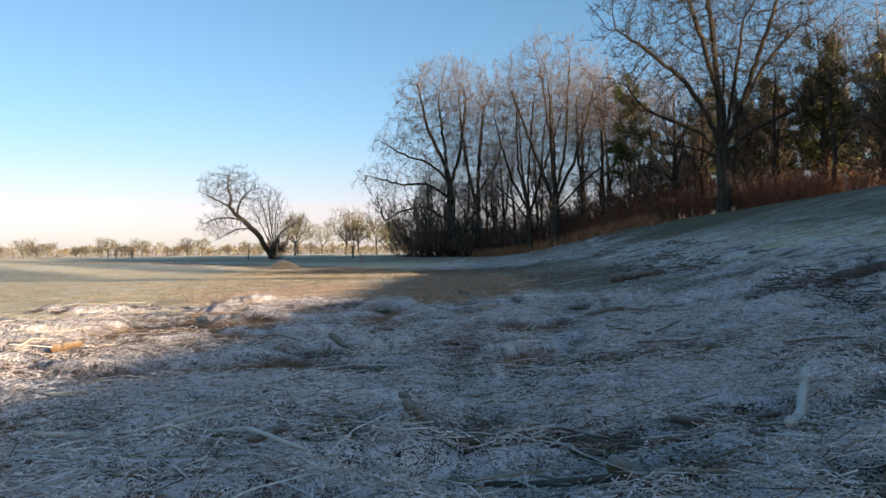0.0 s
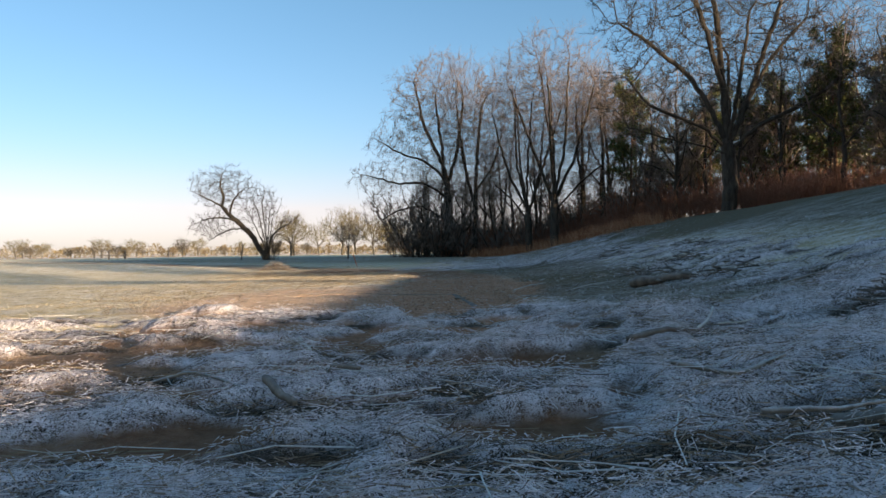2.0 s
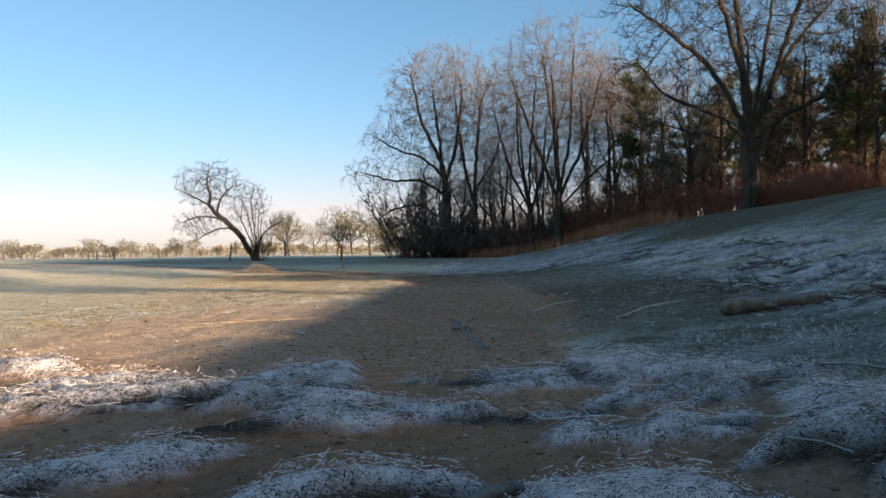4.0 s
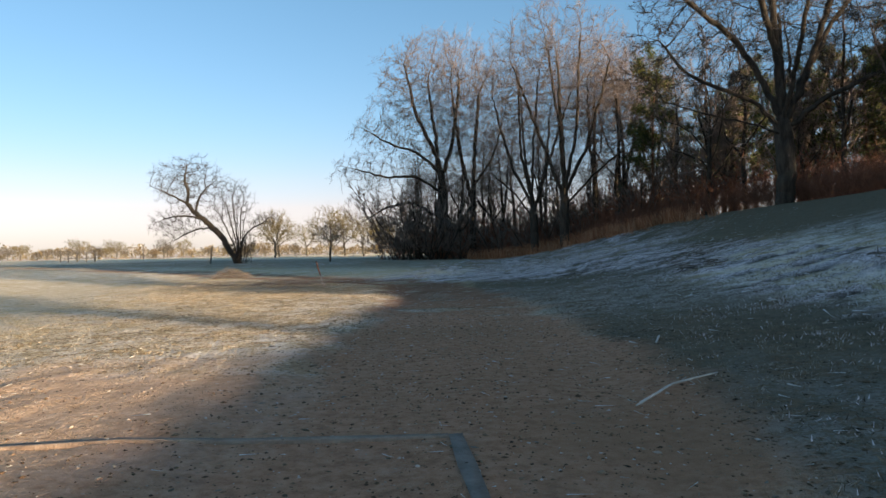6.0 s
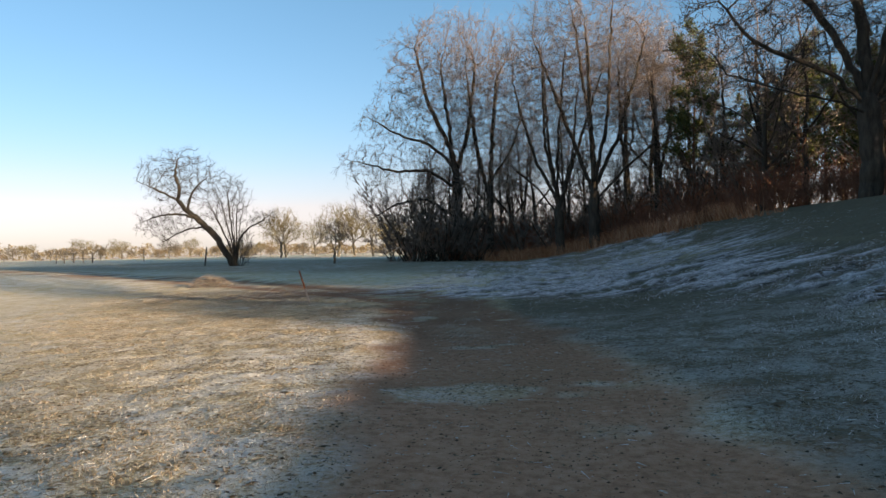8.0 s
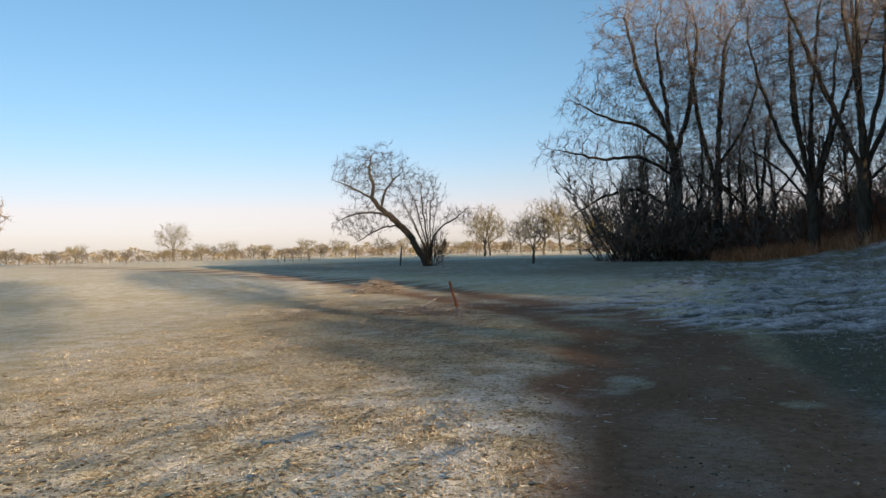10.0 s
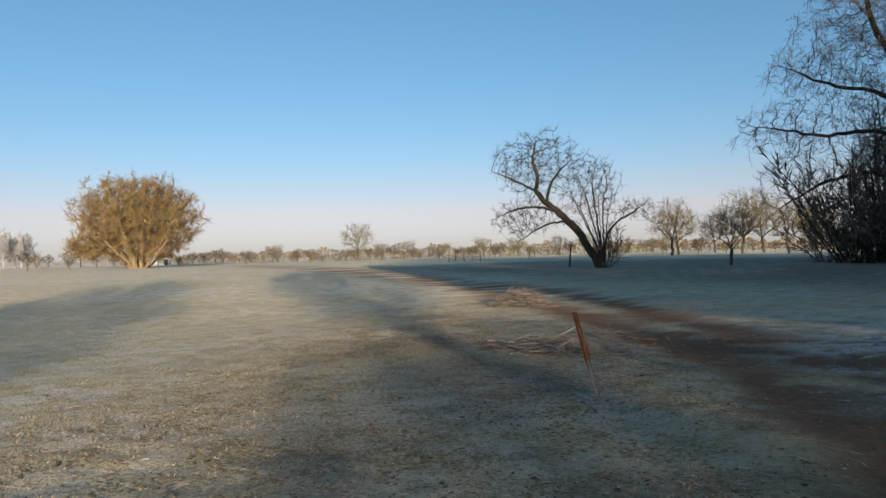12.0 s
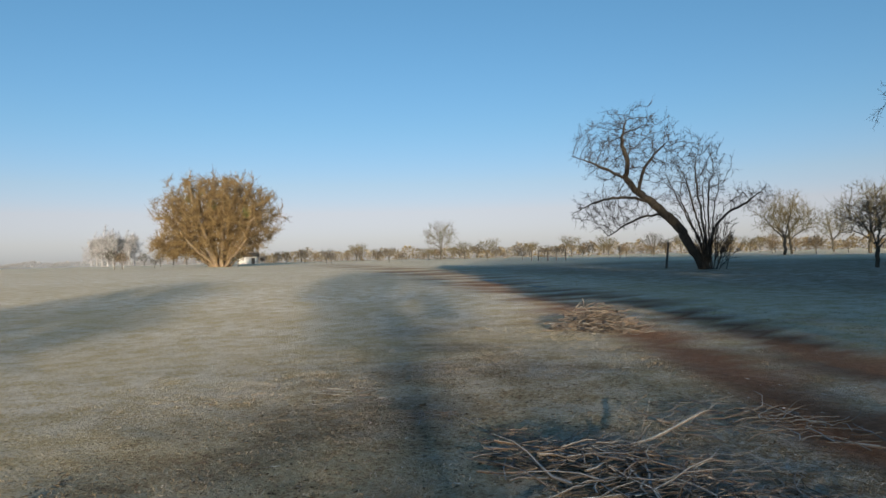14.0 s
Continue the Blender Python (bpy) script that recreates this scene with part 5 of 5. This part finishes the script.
def lumps(rng, x, y, r, stretch, flat):
    """Small uneven lumps, each turned its own way, half sunk in the ground."""
    a = rng.uniform(0, np.pi, x.size)
    L = octa[None] * rng.uniform(0.55, 1.35, (x.size, 6, 1)) * r[:, None, None]
    L = L * np.stack([1 + stretch * rng.random(x.size), np.ones(x.size), np.full(x.size, flat)], 1)[:, None, :]
    c, s_ = np.cos(a)[:, None], np.sin(a)[:, None]
    V = np.stack([L[..., 0] * c - L[..., 1] * s_, L[..., 0] * s_ + L[..., 1] * c, L[..., 2]], -1)
    V = V + np.stack([x, y, ground_height(x, y) + r * 0.2], 1)[:, None, :]
    return V.reshape(-1, 3), (of[None] + 6 * np.arange(x.size)[:, None, None]).reshape(-1, 3)


TURF_CLOD = island_mat("frosted_clods", [(0.0, (0.045, 0.033, 0.020)), (0.4, (0.105, 0.080, 0.050)), (0.8, (0.18, 0.145, 0.105)), (1.0, (0.29, 0.26, 0.225))], 0.95, 90)
N = 150000
x, y = rngg.uniform(-11, 3, N), rngg.uniform(10, 36, N)
gd, gw, gg = cover(x, y)
ok = rngg.random(N) < worn(x, y) ** 1.5 * (1 - 0.97 * gd) * (0.25 + 0.75 * sstep(0.40, 0.55, fbm(x * 1.2, y * 1.2, 92, 3)))
x, y = x[ok], y[ok]
tagged(part("turf_clods", *lumps(rngg, x, y, rngg.lognormal(-4.95, 0.35, x.size), 1.8, 0.6), TURF_CLOD), "crumbly frosted clods of trodden turf beside the track", "turf", kind="stuff")

TUSSOCK = island_mat("frosted_tussocks", [(0.0, (0.11, 0.080, 0.045)), (0.4, (0.25, 0.190, 0.115)), (0.7, (0.34, 0.28, 0.20)), (1.0, (0.60, 0.55, 0.51))], 0.95)
N = 80000
x, y = rngg.uniform(-13, 3, N), rngg.uniform(9, 44, N)
gd, gw, gg = cover(x, y)
ok = rngg.random(N) < np.clip(worn(x, y) + 0.6 * sstep(24, 28, y) * np.exp(-np.abs(x + 5 + 0.5 * (y - 30)) / 4), 0, 1) * (1 - gd) ** 2 * (0.12 + 0.88 * sstep(0.42, 0.56, fbm(x * 0.9, y * 0.9, 93, 3)))
x, y = x[ok], y[ok]
tagged(part("tussocks", *tufts(rngg, x, y, 13, 0.010, 0.036, 0.0022, 0.055), TUSSOCK), "small frosted tussocks of rough trodden turf", "turf", kind="stuff")
DRIFT_LUMP = island_mat("drift_lumps", [(0.0, (0.045, 0.032, 0.022)), (0.4, (0.15, 0.105, 0.075)), (0.62, (0.50, 0.44, 0.42)), (1.0, (0.92, 0.85, 0.88))], 0.9, 40)
N = 60000
x, y = rngg.uniform(1.0, 12, N), rngg.uniform(5, 48, N)
lee = np.exp(-((x - 4.6 - 0.09 * (y - 15) + 3.5 * sstep(24, 32, y)) / (2.0 + 2.5 * sstep(24, 36, y))) ** 2)
gd, gw, gg = cover(x, y)
ok = rngg.random(N) < lee * (1 - gd) ** 2 * (0.1 + 0.9 * sstep(0.42, 0.56, fbm(x * 0.9, y * 1.5, 94, 3)))
x, y = x[ok], y[ok]
tagged(part("drift_tufts", *tufts(rngg, x, y, 10, 0.012, 0.042, 0.0042, 0.11), DRIFT_LUMP), "frosted tufts and matted flood drift along the slope", "reeds", kind="stuff")

# ---------------------------------------------------------------- sticks, logs and clods
rngk = np.random.default_rng(121)


def stick(pts, r0, r1, mat, label, name="stick", lift=0.0, sides=9, side_shoots=0):
    """A worn stick through a few places on the ground."""
    lift = lift + 0.034 * float(wrack(np.array([pts[0][0]]), np.array([pts[0][1]]))[0])
    q = [(px, py, hz(px, py) + r0 * 0.9 + 0.008 + lift + (rest[0] if rest else 0)) for px, py, *rest in pts]
    r0, r1 = r0 * 1.2, r1 * 1.2
    P, R = line(q, r0, r1, 16)
    P[0, 1:-1] += np.cumsum(rngk.normal(0, r0 * 0.16, (14, 3)), axis=0) * np.sin(np.linspace(0.2, 2.9, 14))[:, None]
    R[0] *= np.convolve(rngk.uniform(0.75, 1.2, 18), np.ones(3) / 3, 'valid')
    R[0, 0] *= 0.7
    R[0, -1] *= 0.6
    ob = tagged(new(name), label, "stick" if name != "log" else "log", "sticks on the drift" if name != "log" else "driftwood logs")
    cx = P[0].mean(0)
    batches = [(P - cx, R, sides)]
    v, f = closed_tubes(batches)
    v = v + rngk.normal(0, r0 * 0.05, v.shape)
    part("stem", v, f, mat, ob, smooth=False)
    if side_shoots:
        B, BR = spawn(rngk, P - cx, R, side_shoots, 0.2, 1.0, 45, 0.3, 4, 0.0, 0.15, 0.002)
        for i in range(len(B)):
            part("side_shoot", *closed_tubes([(B[i:i + 1], BR[i:i + 1], 4)]), mat, ob)
    ob.location = cx
    return ob


stick([(1.30, 1.79), (1.45, 2.05), (1.61, 2.35)], 0.013, 0.011, PEELED, "short peeled pale stick lying on the frosted drift")
stick([(0.34, 1.97), (0.45, 1.91), (0.60, 1.93), (0.66, 1.97)], 0.016, 0.012, BARE_WOOD, "crooked frosted branch with a broken knuckle")
stick([(0.32, 2.04, 0.01), (0.35, 1.99, 0.005), (0.39, 1.93)], 0.007, 0.008, BARE_WOOD, "short frosted branch stub on the drift")
stick([(0.60, 1.98), (0.77, 2.05), (0.90, 1.97)], 0.007, 0.005, DRIFTWOOD, "thin grey stick on the frosted drift")
stick([(1.09, 2.04), (1.25, 2.11), (1.45, 2.17)], 0.012, 0.007, BARE_WOOD, "long frosted stick half sunk in the drift", side_shoots=2)
stick([(0.84, 1.70), (0.92, 1.67), (1.00, 1.66)], 0.022, 0.020, FRESH_WOOD, "broken log stump with split yellow wood", "log")
stick([(0.55, 1.62), (0.74, 1.61), (0.86, 1.66)], 0.007, 0.008, POST_WOOD, "dark wet stick in the drift")
stick([(1.52, 3.28), (1.72, 3.12)], 0.022, 0.016, BARE_WOOD, "short grey log on the frosted drift", "log", side_shoots=2)
stick([(2.55, 9.95), (2.8, 9.75), (3.15, 9.5)], 0.055, 0.04, BARE_WOOD, "grey driftwood log with a broken root end", "log", side_shoots=4)
stick([(-1.80, 3.80), (-1.66, 3.88)], 0.022, 0.018, FRESH_WOOD, "orange broken piece of wood on the drift", "log")
stick([(0.14, 1.72), (0.08, 1.89)], 0.007, 0.006, DRIFTWOOD, "short grey stick on the frosted drift")
stick([(-0.22, 1.78), (-0.13, 2.0)], 0.004, 0.003, PEELED, "thin pale reed stick on the drift")
stick([(1.34, 4.92), (1.57, 5.08), (1.80, 5.16)], 0.015, 0.010, BARE_WOOD, "frosted branch lying across the drift", side_shoots=2)
stick([(0.50, 4.87), (0.55, 4.72), (0.64, 4.59)], 0.007, 0.005, DRIFTWOOD, "thin bent stick on bare earth")
stick([(0.46, 6.15), (0.70, 6.31)], 0.018, 0.014, BARE_WOOD, "short dark branch on the earth track")
stick([(-0.38, 5.23), (-0.50, 5.6, 0.03), (-0.60, 5.85, 0.05)], 0.010, 0.010, PEELED, "pale forked stick standing out of the drift", side_shoots=2)
stick([(0.17, 5.70), (0.30, 5.57)], 0.014, 0.012, BARE_WOOD, "short dark branch piece on bare earth")
stick([(-0.90, 5.47), (-0.70, 5.61)], 0.017, 0.012, FRESH_WOOD, "orange broken branch piece on the drift", "log")
stick([(1.77, 5.15), (1.92, 5.4, 0.04), (2.04, 5.67, 0.08)], 0.009, 0.006, PEELED, "slim pale stick leaning on the drift")
stick([(1.23, 11.98), (1.49, 12.22, 0.03), (1.78, 12.36, 0.02)], 0.006, 0.004, PEELED, "long bent pale reed beside the track", side_shoots=2)
stick([(1.88, 10.5), (2.22, 10.95, 0.02), (2.63, 11.1, 0.02)], 0.0045, 0.003, PEELED, "slim bent pale reed upon frosted turf", side_shoots=1)
stick([(1.95, 14.1), (1.82, 13.72)], 0.008, 0.006, PEELED, "pale stick upon green frosted turf")
stick([(0.36, 10.42), (0.50, 10.60)], 0.012, 0.010, BARE_WOOD, "short grey stick lying over the concrete edging")
stick([(-0.1, 4.35), (-0.02, 4.15), (0.08, 4.1)], 0.014, 0.011, BARE_WOOD, "knobby frosted root piece on the drift", "log")
stick([(-0.27, 3.97), (-0.10, 3.78)], 0.016, 0.013, BARE_WOOD, "stubby frosted log on the drift", "log")
stick([(1.30, 4.05), (1.50, 3.95), (1.72, 4.0)], 0.011, 0.008, DRIFTWOOD, "frosted driftwood piece in the reed drift", side_shoots=3)
stick([(-1.20, 27.9), (-0.95, 27.78)], 0.006, 0.005, BARE_WOOD, "pale frosted stick lying on the track")
stick([(0.95, 1.83), (1.15, 1.88), (1.38, 1.90)], 0.012, 0.008, BARE_WOOD, "long grey branch lying on the frosted drift", side_shoots=2)
stick([(-0.55, 1.72), (-0.38, 1.86), (-0.25, 1.93)], 0.006, 0.005, PEELED, "slim pale cane lying on the drift")
stick([(-0.95, 2.35), (-0.80, 2.62)], 0.010, 0.008, PEELED, "short pale cane upon brown straw")
stick([(0.02, 1.62), (0.06, 1.80)], 0.010, 0.009, BARE_WOOD, "short grey branch piece in the drift")
for i in range(26):
    x_, y_ = rngk.uniform(-3.2, 4.5), rngk.uniform(1.6, 9.5)
    if float(wrack(np.array([x_]), np.array([y_]))[0]) < 0.3:
        continue
    a = rngk.normal(0.1, 0.6)
    h_ = rngk.uniform(0.08, 0.3)
    stick([(x_ - h_ * math.cos(a), y_ - h_ * math.sin(a)), (x_, y_), (x_ + h_ * math.cos(a), y_ + h_ * math.sin(a))], rngk.uniform(0.005, 0.012), 0.004,
          DRIFTWOOD if i % 3 else PEELED, "small frosted stick caught in the reed drift", lift=0.012, side_shoots=i % 3)

# heaps of brushwood by the iron post and further on
def heap(name, cx, cy, rx, ry, hgt, count, seed, mats, label, r=0.009, reach=(0.2, 0.7)):
    rng = np.random.default_rng(seed)
    ob = tagged(new(name), label, "brushwood", {"brush_clump": "root clumps in the drift", "brushwood": "twig patches by the iron post"}.get(name, ""))
    z0 = hz(cx, cy)
    for i in range(count):
        a, q = rng.uniform(0, 2 * np.pi), rng.random() ** 0.6
        px, py = rx * q * math.cos(a), ry * q * math.sin(a)
        zz = hgt * (1 - q * q) * rng.random()
        hd, ln_ = rng.uniform(0, np.pi), rng.uniform(*reach) * rx
        P = grow(rng, np.array([[px - ln_ * 0.5 * math.cos(hd), py - ln_ * 0.5 * math.sin(hd), zz + 0.01]]), np.array([[math.cos(hd), math.sin(hd), rng.normal(0, 0.18)]]), np.array([ln_]), 6, 0.0, 0.34)
        P[0, :, 2] = zz + 0.01 + (0.5 if hgt > 0.2 else 0.3) * (P[0, :, 2] - zz - 0.01)
        gz = ground_height(P[0, :, 0] + cx, P[0, :, 1] + cy) - z0
        P[0, :, 2] = np.maximum(P[0, :, 2], gz + r * 0.6)
        R = np.linspace(r * rng.uniform(0.5, 1.3), r * 0.3, 6)[None]
        part("branch", *tubes([(P, R, 5)]), mats[i % len(mats)], ob)
    ob.location = (cx, cy, z0)
    return ob


BROWN_STICK = wood_mat("brown_sticks", (0.075, 0.050, 0.034), (0.25, 0.175, 0.115), 12, 0.6)
heap("brush_pile", -10.3, 40.2, 0.8, 0.5, 0.5, 420, 131, [BROWN_STICK, BARE_WOOD, POST_WOOD, BROWN_STICK, DRIFTWOOD], "low heap of brown frosted brushwood on the meadow", 0.008, (0.3, 0.9))
heap("brushwood", -6.25, 33.2, 0.85, 0.42, 0.20, 260, 132, [BROWN_STICK, BARE_WOOD, POST_WOOD, BROWN_STICK, DRIFTWOOD], "low tangle of frosted roots and twigs on the turf", 0.0060)
heap("brushwood", -6.1, 33.1, 0.8, 0.38, 0.20, 60, 137, [DRIFTWOOD, BROWN_STICK], "crooked roots lying in the twig tangle", 0.009, (0.5, 1.3))
heap("brushwood", -8.2, 33.7, 0.40, 0.22, 0.07, 46, 138, [BROWN_STICK, DRIFTWOOD], "small tuft of frosted twigs on the turf", 0.0045, (0.3, 0.9))
heap("brushwood", -7.2, 33.5, 0.34, 0.24, 0.09, 46, 139, [BROWN_STICK, BARE_WOOD], "small tuft of brown twigs on the turf", 0.005, (0.3, 0.9))
heap("brushwood", -6.0, 35.0, 0.9, 0.6, 0.08, 120, 140, [BROWN_STICK, BARE_WOOD, DRIFTWOOD], "loose scatter of brown twigs beside the track", 0.0055)
heap("brushwood", -5.2, 33.0, 0.7, 0.6, 0.10, 130, 142, [BROWN_STICK, BARE_WOOD, POST_WOOD], "brown twigs and roots matted in dark turf", 0.0055)
heap("brushwood", -5.7, 33.6, 0.8, 0.5, 0.09, 120, 133, [DRIFTWOOD, BROWN_STICK], "scattered frosted twigs on the turf", 0.0036)
heap("brushwood", -9.6, 34.0, 0.6, 0.4, 0.05, 50, 134, [BROWN_STICK, PEELED], "small patch of frosted twigs on the turf", 0.0036)
stick([(-6.55, 33.0, 0.02), (-6.35, 33.35, 0.10), (-6.15, 33.6, 0.13), (-5.95, 34.0, 0.26)], 0.006, 0.010, DRIFTWOOD, "crooked pale root branch rising from the twigs", side_shoots=5)
heap("brush_clump", 2.75, 4.1, 0.35, 0.25, 0.21, 60, 135, [BARE_WOOD, POST_WOOD], "dark clump of wet roots and reeds in the drift", 0.006)
heap("brush_clump", 3.0, 5.3, 0.30, 0.2, 0.17, 110, 136, [BARE_WOOD, POST_WOOD, BROWN_STICK], "dark clump of roots and reeds in the drift", 0.006)
stick([(3.2, 5.27), (3.55, 5.22), (3.95, 5.2)], 0.035, 0.03, POST_WOOD, "dark rotten log half buried in the frosted drift", "log")

for i, (x_, y_) in enumerate(((3.6, 9.2), (4.7, 20.9), (4.2, 13.0), (5.4, 16.2), (5.6, 24.0), (3.2, 11.2))):
    heap("brush_clump", x_, y_, 0.55, 0.28, 0.21, 40, 160 + i, [BROWN_STICK, BARE_WOOD, POST_WOOD], "dark clump of roots and reeds in the drift", 0.011)

heap("twig_litter", 1.5, 9.95, 0.45, 0.14, 0.02, 34, 171, [PEELED, DRIFTWOOD, BROWN_STICK], "pale straw and twigs strewn at the track's edge", 0.0028, (0.2, 0.6))

# dry weeds on the meadow
weed = shrub("dry_weed", 141, 0.32, BROWN_STICK, BROWN_STICK, "dry leafless weed standing on the frosted meadow", 9, 4, 3, 0.6)
for i, (x_, y_, q) in enumerate(((-3.0, 8.72, 1.0), (-2.6, 8.9, 0.6), (-3.3, 8.5, 0.7), (-1.6, 9.2, 0.4), (-9.5, 41.6, 0.6))):
    put(weed, x_, y_, hz(x_, y_), 50 * i, q, i == 0)

# ice in the wheel rut
ICE, n, l, b = material("rut_ice", 0.5, 0.25)
l.new(ramp(n, l, noise_tex(n, l, 9, 4, 0.6, object_coord(n)), [(0.3, (0.10, 0.10, 0.10)), (0.7, (0.19, 0.19, 0.19))]), b.inputs["Base Color"])


def strip_mesh(pts, width):
    P = np.array(pts, float)
    t = unit(np.gradient(P, axis=0))
    s_ = np.stack([-t[:, 1], t[:, 0]], 1)
    wv = width * (1 + 0.25 * np.sin(np.arange(len(P)) * 1.7))[:, None] / 2
    a_, c_ = P + s_ * wv, P - s_ * wv
    zt = ground_height(P[:, 0], P[:, 1]) + 0.008
    V = [(*p, z) for p, z in zip(a_, zt)] + [(*p, z) for p, z in zip(c_, zt)] + [(*p, z - 0.05) for p, z in zip(a_, zt)] + [(*p, z - 0.05) for p, z in zip(c_, zt)]
    k = len(P)
    F = []
    for i in range(k - 1):
        F += [(i + k, i + k + 1, i + 1, i), (i, i + 1, i + 1 + 2 * k, i + 2 * k), (i + 3 * k, i + 1 + 3 * k, i + 1 + k, i + k)]
    return V, F


def ice_strip(pts, width, label):
    return tagged(part("ice_strip", *strip_mesh(pts, width), ICE), label, "ice", "ice in the ruts")


CONCRETE = wood_mat("weathered_concrete", (0.12, 0.092, 0.072), (0.24, 0.195, 0.16), 8, 0.15)
DIRTY_CONCRETE = wood_mat("earth_covered_concrete", (0.16, 0.095, 0.055), (0.36, 0.25, 0.17), 8, 0.2)
edging = tagged(new("concrete_edging"), "weathered concrete edging sunk in the earth track", "edging")
part("side_edging", *strip_mesh([(0.32, 11.55), (0.37, 11.1), (0.43, 10.6), (0.50, 10.1), (0.56, 9.6), (0.61, 9.2)], 0.06), CONCRETE, edging)
part("end_edging", *strip_mesh([(-2.6, 11.12), (-2.1, 11.2), (-1.6, 11.3), (-1.1, 11.38), (-0.6, 11.44), (-0.1, 11.49), (0.29, 11.53)], 0.06), DIRTY_CONCRETE, edging, "earth-covered concrete end piece")
ice_strip([(-17.5, 49.6), (-19, 50.7), (-20.5, 51.8), (-22, 52.8)], 0.35, "pale ice lying in the far wheel rut")
ice_strip([(-21, 51.6), (-24, 53.8), (-27, 56.0)], 0.3, "pale ice lying in the far wheel rut")

# crumbs of soil and small stones on the track
CRUMB = island_mat("soil_crumbs", [(0.0, (0.06, 0.036, 0.022)), (0.5, (0.17, 0.105, 0.064)), (0.8, (0.36, 0.25, 0.17)), (1.0, (0.62, 0.55, 0.50))], 0.9)
rngc = np.random.default_rng(151)
N = 70000
x, y = rngc.normal(0.1, 1.5, N), rngc.uniform(4.0, 38, N)
x = x + np.interp(y, TRACK[:8, 1], TRACK[:8, 0])
cd_, cw_, _ = cover(x, y)
ok = (cd_ > 0.35) & (cw_ < 0.2) & (rngc.random(N) < np.clip(1.5 - y / 20, 0.08, 1))
x, y = x[ok], y[ok]
r = rngc.lognormal(-5.3, 0.4, x.size)
V, F = lumps(rngc, x, y, r, 0.6, 0.8)
tagged(part("soil_crumbs", V, F, CRUMB), "loose crumbs of soil and small stones on the track", "gravel", kind="stuff")
